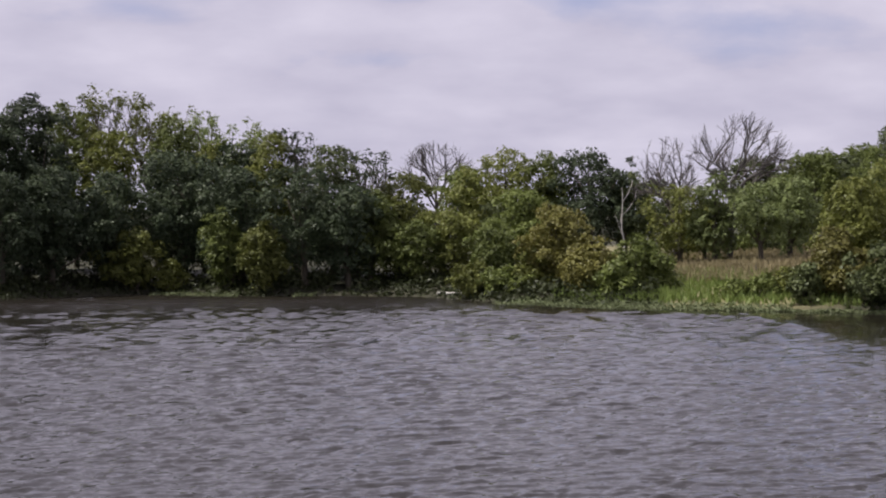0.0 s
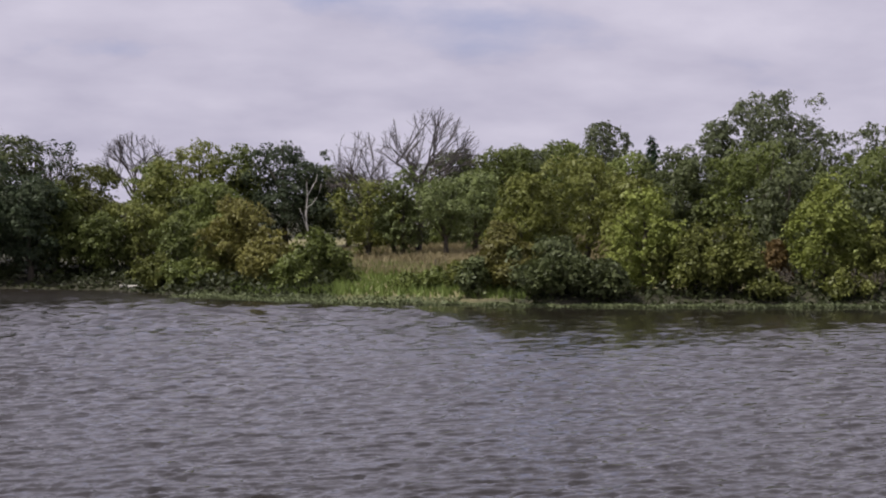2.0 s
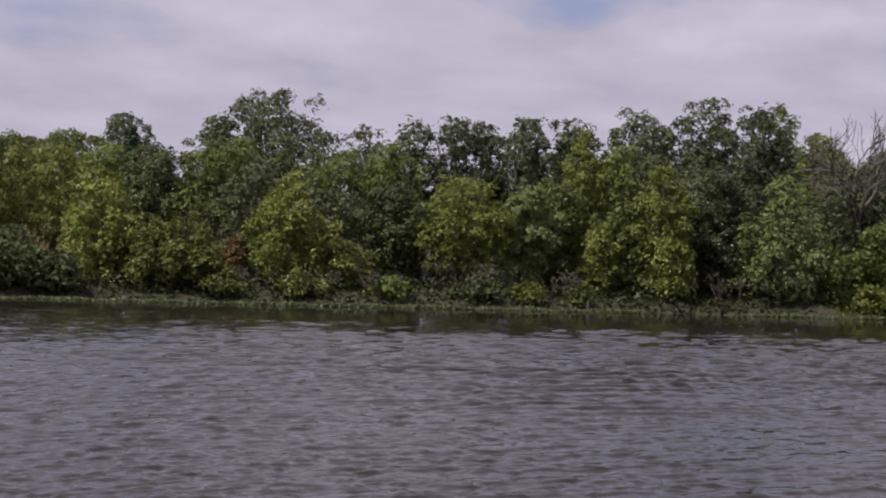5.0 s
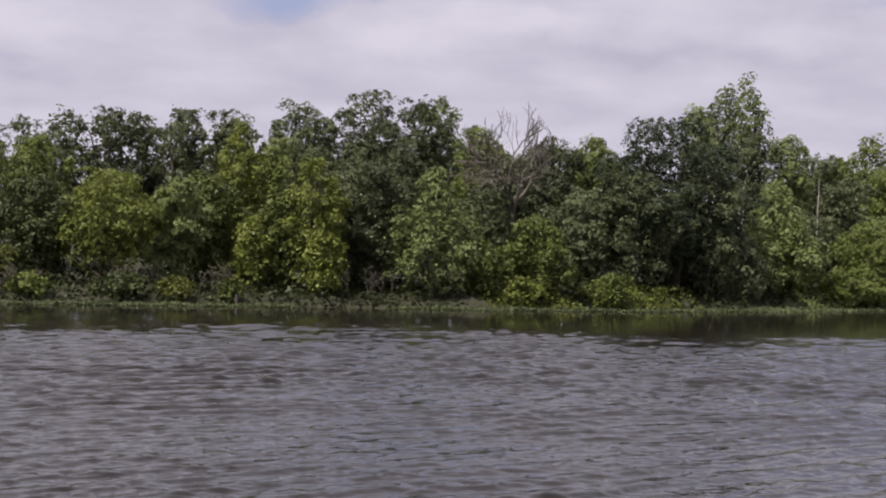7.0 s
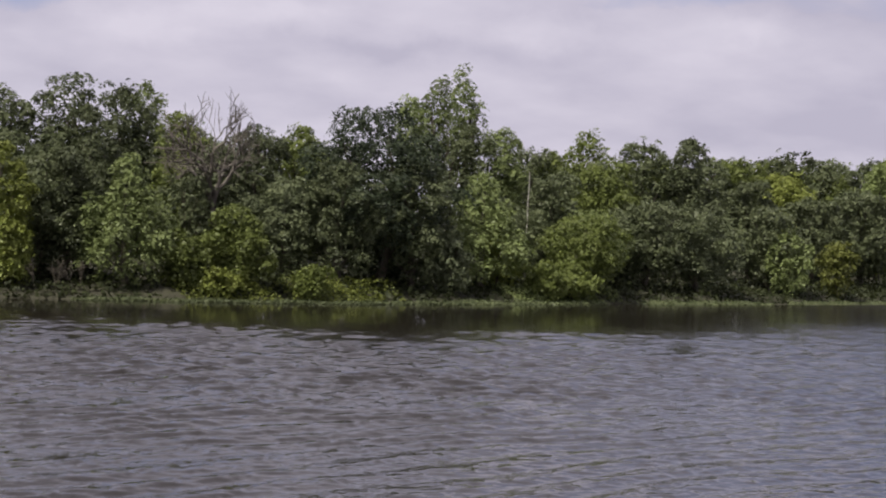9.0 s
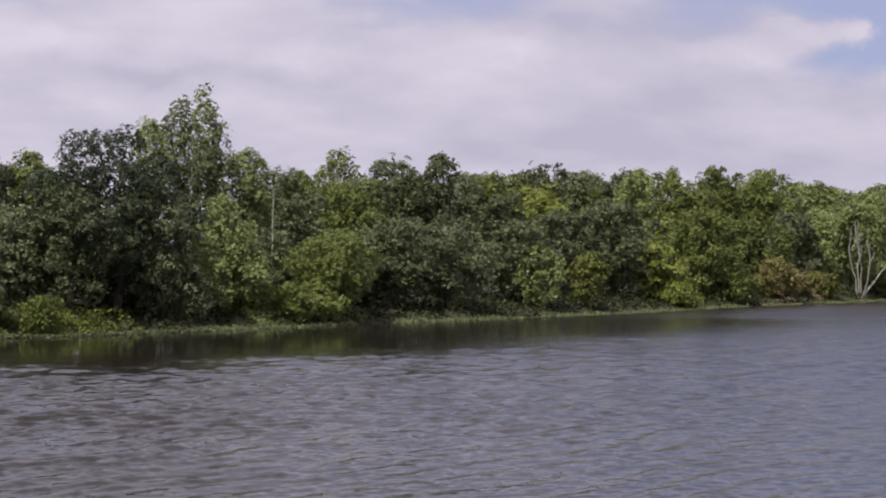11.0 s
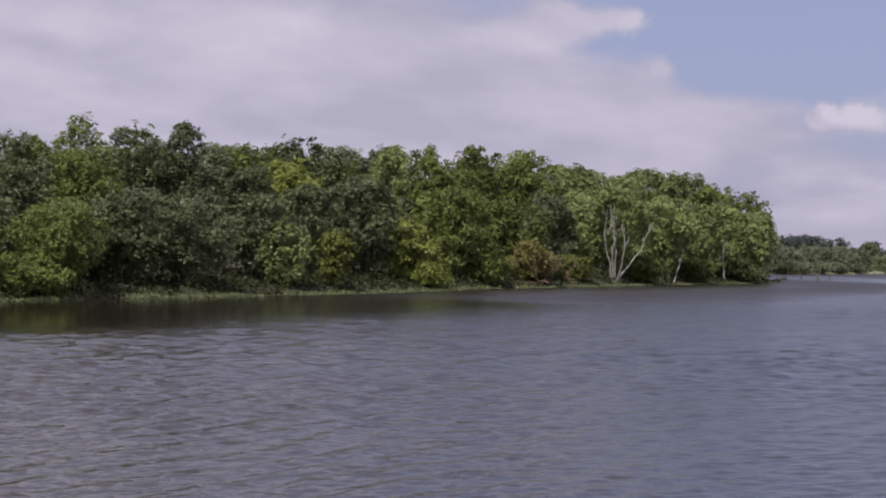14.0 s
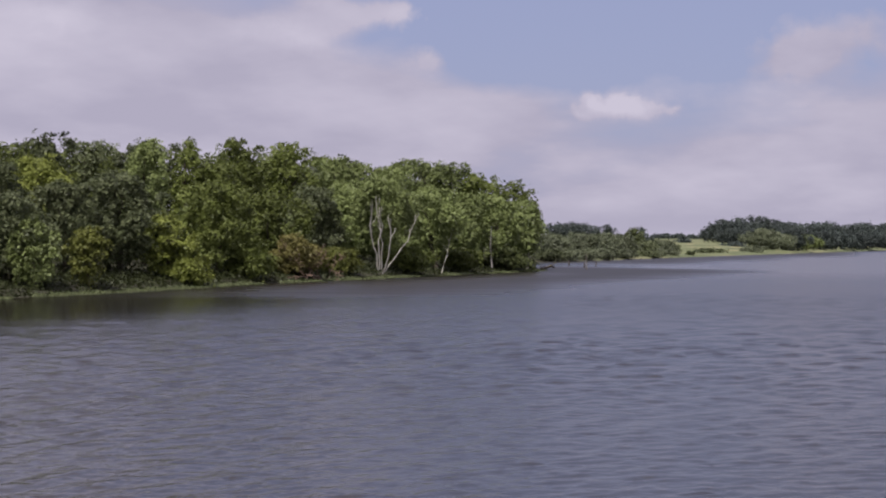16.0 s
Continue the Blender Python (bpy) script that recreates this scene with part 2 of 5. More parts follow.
def water_material():
    """Choppy wind ripples; calmer in the lee of the wooded shore. The finest ripples are the roughness."""
    m, nodes, links, b = material("lake_water", 0.30)
    b.inputs["Base Color"].default_value = (0.0165, 0.0138, 0.0108, 1)
    b.inputs["IOR"].default_value = 1.33
    place = nodes.new("ShaderNodeNewGeometry")
    total = None
    for size, turn, stretch, high in ((1 / 0.3, 13, 1.6, 0.022), (1 / 0.14, 0, 1.4, 0.011)):
        mp = nodes.new("ShaderNodeMapping")
        mp.vector_type = "TEXTURE"
        mp.inputs["Rotation"].default_value = (0, 0, radians(turn))
        mp.inputs["Scale"].default_value = (stretch, 1, 1)
        links.new(place.outputs["Position"], mp.inputs[0])
        n = noise_node(nodes, links, size, 2.0, 0.5, mp.outputs[0])
        a = nodes.new("ShaderNodeMath")
        a.operation = "MULTIPLY_ADD"
        a.inputs[1].default_value = high
        links.new(n.outputs[0], a.inputs[0])
        if total:
            links.new(total, a.inputs[2])
        total = a.outputs[0]
    gust = noise_node(nodes, links, 0.045, 3.0, 0.6, place.outputs["Position"])

    def step(value, lo, hi, to_lo, to_hi):
        s = nodes.new("ShaderNodeMapRange")
        s.interpolation_type = "SMOOTHSTEP"
        for k, v in zip(("From Min", "From Max", "To Min", "To Max"), (lo, hi, to_lo, to_hi)):
            s.inputs[k].default_value = v
        links.new(value, s.inputs["Value"])
        return s.outputs[0]

    def calc(kind, a, c, d=None):
        n = nodes.new("ShaderNodeMath")
        n.operation = kind
        for k, v in enumerate((a, c) if d is None else (a, c, d)):
            if isinstance(v, (int, float)):
                n.inputs[k].default_value = v
            else:
                links.new(v, n.inputs[k])
        return n.outputs[0]

    lee = nodes.new("ShaderNodeAttribute")
    lee.attribute_name = "calm"
    lee = lee.outputs["Fac"]
    strength = calc("MULTIPLY", step(gust.outputs[0], 0.35, 0.65, 0.75, 1.0), calc("MULTIPLY_ADD", lee, -0.92, 1.0))
    ripple = nodes.new("ShaderNodeAttribute")
    ripple.attribute_name = "ripple"
    links.new(ripple.outputs["Fac"], b.inputs["Roughness"])
    bump = nodes.new("ShaderNodeBump")
    bump.inputs["Distance"].default_value = 1.0
    links.new(strength, bump.inputs["Strength"])
    links.new(total, bump.inputs["Height"])
    links.new(bump.outputs[0], b.inputs["Normal"])
    return m


WATER = water_material()


def ground_material():
    """Woodland floor, with pale dry meadow on open slopes and mown pasture on the far hillside."""
    m, nodes, links, b = material("lakeside_ground", 0.95)
    geo = nodes.new("ShaderNodeNewGeometry")
    n2 = noise_node(nodes, links, 4.0, 4.0, 0.6, geo.outputs["Position"])
    soil = ramp_node(nodes, [(0.3, (0.022, 0.021, 0.012)), (0.7, (0.05, 0.048, 0.024))])
    hay = ramp_node(nodes, [(0.3, (0.13, 0.125, 0.05)), (0.7, (0.25, 0.21, 0.12))])
    lea = ramp_node(nodes, [(0.36, (0.085, 0.108, 0.046)), (0.52, (0.145, 0.16, 0.072)), (0.66, (0.25, 0.225, 0.125))])
    # the far field is mown in strips that run along the shore
    rows = nodes.new("ShaderNodeMapping")
    rows.vector_type = "TEXTURE"
    rows.inputs["Rotation"].default_value, rows.inputs["Scale"].default_value = (0, 0, radians(6)), (90, 5.5, 1)
    links.new(geo.outputs["Position"], rows.inputs[0])
    n3 = noise_node(nodes, links, 1.0, 4.0, 0.6, rows.outputs[0])
    for r, n in ((soil, n2), (hay, n2), (lea, n3)):
        links.new(n.outputs[0], r.inputs[0])
    split = nodes.new("ShaderNodeSeparateXYZ")
    links.new(geo.outputs["Position"], split.inputs[0])

    def step(value, lo, hi):
        s = nodes.new("ShaderNodeMapRange")
        s.interpolation_type = "SMOOTHSTEP"
        s.inputs["From Min"].default_value, s.inputs["From Max"].default_value = lo, hi
        links.new(value, s.inputs["Value"])
        return s.outputs[0]

    def times(a, c):
        k = nodes.new("ShaderNodeMath")
        k.operation = "MULTIPLY"
        links.new(a, k.inputs[0])
        links.new(c, k.inputs[1])
        return k.outputs[0]

    meadow = times(times(step(split.outputs[0], 9, 12), step(split.outputs[0], 40, 30)), times(step(split.outputs[1], 84, 88), step(split.outputs[1], 150, 140)))
    far = step(split.outputs[0], 330, 380)
    m1 = nodes.new("ShaderNodeMix")
    m1.data_type = "RGBA"
    links.new(meadow, m1.inputs["Factor"])
    links.new(soil.outputs[0], m1.inputs["A"])
    links.new(hay.outputs[0], m1.inputs["B"])
    m2 = nodes.new("ShaderNodeMix")
    m2.data_type = "RGBA"
    links.new(far, m2.inputs["Factor"])
    links.new(m1.outputs["Result"], m2.inputs["A"])
    links.new(lea.outputs[0], m2.inputs["B"])
    links.new(m2.outputs["Result"], b.inputs["Base Color"])
    bump = nodes.new("ShaderNodeBump")
    bump.inputs["Strength"].default_value, bump.inputs["Distance"].default_value = 0.6, 0.1
    links.new(n2.outputs[0], bump.inputs["Height"])
    links.new(bump.outputs[0], b.inputs["Normal"])
    return m


GROUND = ground_material()
# weeds under overhanging crowns: the shade there is put into the leaf colour
SHADE_TONED = leaf_material("shade_toned_weeds", (0.017, 0.022, 0.009), (0.035, 0.042, 0.017), (0.064, 0.074, 0.031))
REED = leaf_material("shore_plant", (0.072, 0.090, 0.042), (0.132, 0.155, 0.075), (0.20, 0.222, 0.122))
HAY = leaf_material("dry_grass", (0.16, 0.142, 0.07), (0.295, 0.25, 0.142), (0.41, 0.345, 0.22))
FRESH = leaf_material("fresh_grass", (0.088, 0.125, 0.032), (0.152, 0.20, 0.055), (0.22, 0.27, 0.088))

# ---- the shore ----
SHORE = np.array([(-600, 160), (-200, 130), (-80, 112), (-45, 107), (-26.3, 109), (-23, 114), (-18, 116.5), (-11.5, 112), (-6.6, 112.6), (-1, 110), (2, 102), (3.6, 98), (6.4, 94), (10.3, 89.5), (16.6, 86), (20, 83), (28, 81.3), (40, 80), (50, 79), (62, 76.5), (71, 75.5), (80, 76.5), (92, 78.7), (110, 80), (124, 82.3), (136, 85), (147, 88), (170, 91.5), (198, 95.5), (224, 98.5), (233, 101), (243, 115), (247, 140), (262, 165), (300, 158), (330, 142), (410, 157), (604, 189), (930, 239), (1500, 330), (2600, 420)], float)


def inland(p):
    """Metres from the waterline, above zero on the land, for rows of x, y."""
    p = np.atleast_2d(p).astype(float)
    best, side = np.full(len(p), 1e9), np.ones(len(p))
    for a, b in zip(SHORE[:-1], SHORE[1:]):
        ab = b - a
        u = np.clip(((p - a) @ ab) / (ab @ ab), 0, 1)
        off = p - (a + u[:, None] * ab)
        d = np.hypot(off[:, 0], off[:, 1])
        near = d < best - 1e-6
        best = np.where(near, d, best)
        side = np.where(near, np.sign(off[:, 0] * -ab[1] + off[:, 1] * ab[0] + 1e-9), side)
    return best * side


def land_height(p):
    d = inland(p)
    z = np.where(d < 1.5, np.maximum(0.3 * d, -2.5), 0.45 + (np.clip(d, 1.5, 40) - 1.5) * 0.07)
    return z + (np.clip(d, 40, 250) - 40) * 0.03


def ground_z(x, y):
    return float(land_height([(x, y)])[0])


def mesh_of(name, verts, faces, mat, smooth=False):
    me = bpy.data.meshes.new(name)
    verts = np.asarray(verts, np.float32)
    if isinstance(faces, np.ndarray):
        me.vertices.add(len(verts))
        me.vertices.foreach_set("co", verts.ravel())
        n, k = faces.shape
        me.loops.add(n * k)
        me.loops.foreach_set("vertex_index", faces.astype(np.int32).ravel())
        me.polygons.add(n)
        me.polygons.foreach_set("loop_start", np.arange(0, n * k, k, dtype=np.int32))
        me.update(calc_edges=True)
    else:
        me.from_pydata(verts.tolist(), [], faces)
    me.materials.append(mat)
    if smooth:
        me.polygons.foreach_set("use_smooth", np.ones(len(me.polygons), bool))
    return me


def part(name, verts, faces, mat, parent, label="", smooth=False):
    ob = new(name, mesh_of(name, verts, faces, mat, smooth))
    ob.parent = parent
    return tagged(ob, label)


def build_ground():
    xs = np.unique(np.r_[np.linspace(-4200, -700, 8), np.linspace(-600, -100, 11), np.arange(-80, 262, 2.0), np.arange(265, 760, 9.0), np.linspace(800, 4600, 20)])
    ys = np.unique(np.r_[np.linspace(-4200, -500, 8), np.linspace(-380, 40, 8), np.arange(60, 182, 2.0), np.arange(186, 420, 9.0), np.linspace(460, 4600, 20)])
    gx, gy = np.meshgrid(xs, ys)
    p = np.stack([gx.ravel(), gy.ravel()], 1)
    z = land_height(p)
    z += np.where(z > 0.4, 0.12 * np.sin(p[:, 0] * 0.31 + p[:, 1] * 0.17) + 0.1 * np.sin(p[:, 0] * 0.9) * np.sin(p[:, 1] * 0.7), 0)
    south = np.clip((-300 - p[:, 1]) * 0.06, -2.5, 10)          # the lake's other side, behind the boat
    z = np.where(p[:, 1] < 0, np.maximum(z, south), z)
    n, k = len(xs), np.arange((len(ys) - 1) * len(xs)).reshape(-1, len(xs))[:, :-1].ravel()
    faces = np.stack([k, k + 1, k + 1 + n, k + n], 1)
    ob = new("ground", mesh_of("ground", np.c_[p, z], faces, GROUND, True))
    tagged(ob, "wooded lake bank rising from the water to grassy slopes", "ground", kind="structure")


def build_water():
    """One round sheet: ripples in its form on the reach before the wooded shore, finest near the boat, fading to a flat sheet far off
    and calmer in the lee of the wood."""
    rng = np.random.default_rng(78)
    mid = (12.0, 0.0)
    rs = np.r_[0.5, 4, 10, 15, 20.5 * np.exp(np.arange(0, math.log(62 / 20.5), 0.0028)), 62 * np.exp(np.arange(0, math.log(155 / 62), 0.0038)), np.arange(158, 280, 5.0), 300, 350, 450, 600, 1500, 3500, 6500]
    az = np.radians(np.r_[np.arange(-46, 90, 0.29), np.arange(94, 312, 12.0)])       # clockwise from +y
    r, t = np.meshgrid(rs, az, indexing="ij")
    gx, gy = mid[0] + r * np.sin(t), mid[1] + r * np.cos(t)
    coarse = np.maximum(np.gradient(rs)[:, None], r * np.gradient(np.unwrap(az))[None, :] * 0.55)
    def ease(v, lo, hi):
        u = np.clip((v - lo) / (hi - lo), 0, 1)
        return u * u * (3 - 2 * u)

    out = -inland(np.stack([gx.ravel(), gy.ravel()], 1)).reshape(gx.shape)
    out = out + 1.6 * np.sin(gx * 0.23 + 1) * np.sin(gx * 0.09) + 0.8 * np.sin(gx * 0.7 + gy * 0.4)
    z = np.zeros_like(gx)
    # trains of wind waves with wandering, broken crests: length, direction, steepness, length of the wander; each is left out
    # where the sheet is too coarse for it
    lines = ease(gx, 6, 30) * (1 - ease(r, 62, 95)) * (1 - 0.75 * ease(gx - gy, 14, 38))
    near, far = (1 - ease(r, 62, 95)) * (1 - 0.45 * lines) * (1 - 0.35 * ease(gx - gy, 14, 42)), ease(r, 44, 75)
    between = lines * ease(r, 30, 48)
    lee = 0.35 + 0.65 * np.where(gx < 14, ease(out, 0, 3), ease(out, 9, 38))
    for long, turn, steep, wander, share in (
            (0.56, 101, 0.13, 0.75, near), (0.45, 110, 0.13, 0.65, near), (0.37, 92, 0.13, 0.6, near), (0.31, 116, 0.12, 0.5, near),
            (1.15, 96, 0.125, 6.0, lines), (0.95, 100, 0.085, 1.2, between), (0.8, 88, 0.075, 0.7, between), (0.7, 107, 0.075, 0.7, between),
            (1.0, 96, 0.085, 1.6, far), (1.25, 112, 0.08, 2.0, far), (1.1, 82, 0.07, 1.7, far), (1.7, 104, 0.055, 2.2, far), (2.6, 95, 0.045, 1.8, far)):
        drift, swell = np.zeros_like(gx), np.zeros_like(gx)
        for _ in range(7):
            a, w = rng.uniform(0, 6.28), 2 * math.pi / (wander * rng.uniform(0.6, 1.8))
            drift += np.sin(w * (gx * math.cos(a) + gy * math.sin(a)) + rng.uniform(0, 6.28))
            a, w = rng.uniform(0, 6.28), 2 * math.pi / (wander * rng.uniform(0.8, 2.4))
            swell += np.sin(w * (gx * math.cos(a) + gy * math.sin(a)) + rng.uniform(0, 6.28))
        wave = 2 * math.pi / long
        phase = wave * (gx * math.cos(radians(turn)) + gy * math.sin(radians(turn))) + 0.75 * drift
        z += steep / wave * 1.41 * (0.8 + 0.16 * swell) * share * np.clip((long / coarse - 1.9) / 0.9, 0, 1) * np.sin(phase + 0.35 * np.cos(phase)) * lee
    z += 0.35 * np.abs(z)                                        # sharper crests, flatter troughs

    gust = 0.8 + 0.2 * np.sin(gx * 0.09 + gy * 0.05) * np.sin(gy * 0.13 - gx * 0.04 + 1)
    gust *= 1 + 0.35 * ease(gx, 22, -8)
    gust *= 1 + 0.2 * ease(gx, 10, 24) * ease(gx - gy, 32, 8)
    gust *= 1 - 0.05 * ease(gx, 35, 62) - 0.25 * ease(gx, 62, 90)                          # the wind drops towards the point
    fade = ease(r, 15, 20) * ease(r, 155, 135) * gust * (t < radians(90))
    # calm water in the lee of the trees: a ragged strip before the shore, narrow along the cove
    strip = 1.2 + 12.0 * ease(gx, 20, 38) + 8 * ease(gx, 42, 66) - 14 * ease(gx, 100, 150) - 14 * ease(gx, 205, 240)
    calm = ease(out, strip + 8.0, strip - 7.0)
    z *= fade * (1 - 0.86 * calm)
    gy = gy + LEAN * z                                          # the wind leans the crests over, away from the shore
    # ripples too small for the sheet: more of them far off, most under the far banks
    ripple = 0.05 + 0.06 * ease(gx, 25, 60) + 0.05 * ease(r, 60, 120) - 0.06 * ease(r, 160, 260) + 0.08 * ease(gx - gy, 14, 40)
    ripple = np.maximum(ripple, 0.46 * np.where(gx < 16, 0.6 * ease(r, 80, 105) * ease(out, 60, 12), ease(r, 108, 140) * ease(out, 42, 14)))
    ripple = ripple * (1 - 0.45 * calm)
    m, n = r.shape
    i, j = np.meshgrid(np.arange(m - 1), np.arange(n), indexing="ij")
    a, c = (i * n + j).ravel(), (i * n + (j + 1) % n).ravel()
    faces = np.stack([a, a + n, c + n, c], 1)
    v = np.stack([gx.ravel(), gy.ravel(), z.ravel()], 1)
    hub = len(v)
    ring = np.arange(n)
    cap = np.stack([ring, (ring + 1) % n, np.full(n, hub), np.full(n, hub)], 1)[:, :3]
    v = np.r_[v, [(mid[0], mid[1], 0.0)]]
    tris = np.r_[faces[:, [0, 1, 2]], faces[:, [0, 2, 3]], cap]
    tris = tris[:, ::-1] if np.cross(v[tris[0, 1]] - v[tris[0, 0]], v[tris[0, 2]] - v[tris[0, 0]])[2] < 0 else tris
    ob = new("water", mesh_of("water", v, np.ascontiguousarray(tris), WATER, True))
    ob.data.attributes.new("calm", "FLOAT", "POINT").data.foreach_set("value", np.r_[calm.ravel(), 0.0].astype(np.float32))
    ob.data.attributes.new("ripple", "FLOAT", "POINT").data.foreach_set("value", np.r_[ripple.ravel(), 0.06].astype(np.float32))
    tagged(ob, "wind-rippled grey lake water reflecting a cloudy sky", "water", kind="structure")


LEAN = -0.5
build_ground()
build_water()

# ---- trees and shrubs ----


def tube(points, radii, sides=7):
    """A round tapering limb along points."""
    pts, n = np.asarray(points, float), len(points)
    way = np.gradient(pts, axis=0)
    way /= np.linalg.norm(way, axis=1)[:, None] + 1e-9
    ref = np.where(np.abs(way[:, 2:3]) > 0.9, (1.0, 0, 0), (0, 0, 1.0))
    a = np.cross(way, ref)
    a /= np.linalg.norm(a, axis=1)[:, None] + 1e-9
    b = np.cross(way, a)
    ang = np.arange(sides) * 2 * math.pi / sides
    ring = np.cos(ang)[None, :, None] * a[:, None] + np.sin(ang)[None, :, None] * b[:, None]
    v = (pts[:, None] + ring * np.asarray(radii, float)[:, None, None]).reshape(-1, 3)
    f = [(i * sides + k, i * sides + (k + 1) % sides, (i + 1) * sides + (k + 1) % sides, (i + 1) * sides + k) for i in range(n - 1) for k in range(sides)]
    return v, np.array(f)


def join(pieces):
    vs, fs, n = [], [], 0
    for v, f in pieces:
        vs.append(v)
        fs.append(f + n)
        n += len(v)
    return np.concatenate(vs), np.concatenate(fs)


def bend(rng, a, b, wobble, n=6):
    """Points from a to b with a natural bend."""
    a, b = np.asarray(a, float), np.asarray(b, float)
    u = np.linspace(0, 1, n)[:, None]
    side = rng.normal(0, wobble, 3) * np.linalg.norm(b - a)
    return a + (b - a) * u + side * np.sin(u * math.pi) * (1, 1, 0.4) + rng.normal(0, wobble * 0.25, (n, 3)) * np.linalg.norm(b - a) * (u > 0) * (u < 1)


def leaves(rng, centres, sizes, count, size, up=0.55, per=9, sparse_foot=0.0):
    """Sprays of leaves on the lobes of a crown. Each spray is a small drooping fan of leaves; fewer grow on the lobes' undersides,
    and those buried deep in other lobes are left out."""
    centres, sizes = np.asarray(centres, float), np.asarray(sizes, float)
    w = (sizes ** 2).mean(1) * (1 - 0.6 * sparse_foot * np.clip((0.38 - centres[:, 2] / centres[:, 2].max()) / 0.2, 0, 1))
    want = max(int(count / per), 8)
    k = rng.choice(len(centres), int(want * 2.1), p=w / w.sum())
    u = rng.normal(size=(len(k), 3))
    u /= np.linalg.norm(u, axis=1)[:, None]
    keep = (u[:, 2] > -0.2) | (rng.random(len(k)) < 0.22)
    k, u = k[keep], u[keep]
    # the lobes are ragged: they swell and shrink from side to side
    turn = rng.normal(0, 1, (2, len(centres), 3))
    rag = 0.2 * np.sin((u * turn[0][k]).sum(1) * 3.6 + k) + 0.16 * np.sin((u * turn[1][k]).sum(1) * 7.5 + 2 * k)
    depth = np.where(rng.random(len(k)) < 0.1, rng.uniform(0.35, 0.75, len(k)), rng.normal(0.9, 0.09, len(k)) + rag)
    p = centres[k] + u * sizes[k] * depth[:, None]
    keep = np.ones(len(k), bool)
    for j, (c, s) in enumerate(zip(centres, sizes)):
        keep &= (k == j) | ((((p - c) / s) ** 2).sum(1) > 0.5)
    p, u = p[keep][:want], u[keep][:want]
    m = len(p)

    def unit(v):
        return v / (np.linalg.norm(v, axis=1)[:, None] + 1e-9)

    n = unit(u * 0.85 + (0, 0, up) + rng.normal(0, 0.22, (m, 3)))
    t = unit(np.cross(n, rng.normal(size=(m, 3))))
    b = np.cross(n, t)
    fan = (size * 1.5 * rng.uniform(0.6, 1.4, m)).repeat(per)[:, None]
    # the leaves of a spray: a shallow dome round its middle
    p, n, t, b = (v.repeat(per, 0) for v in (p, n, t, b))
    m *= per
    da, db = rng.normal(0, 0.62, (m, 1)), rng.normal(0, 0.62, (m, 1))
    p = p + (t * da + b * db) * fan - n * fan * 0.24 * (da * da + db * db) + n * rng.normal(0, 0.12, (m, 1)) * fan
    n = unit(n + (t * da + b * db) * 0.35 + rng.normal(0, 0.5, (m, 3)))
    t = unit(np.cross(n, rng.normal(size=(m, 3))))
    b = np.cross(n, t)
    long = size * rng.uniform(0.6, 1.45, m)[:, None]
    wide = long * rng.uniform(0.5, 0.9, m)[:, None]
    v = np.stack([p - t * long * 0.5 + b * wide * 0.5, p - t * long * 0.5 - b * wide * 0.5, p + t * long * 0.6 - n * long * 0.1], 1).reshape(-1, 3)
    return v, np.arange(3 * m).reshape(-1, 3)


COUNT = [0]


def next_random():
    COUNT[0] += 1
    return np.random.default_rng(1000 + COUNT[0])


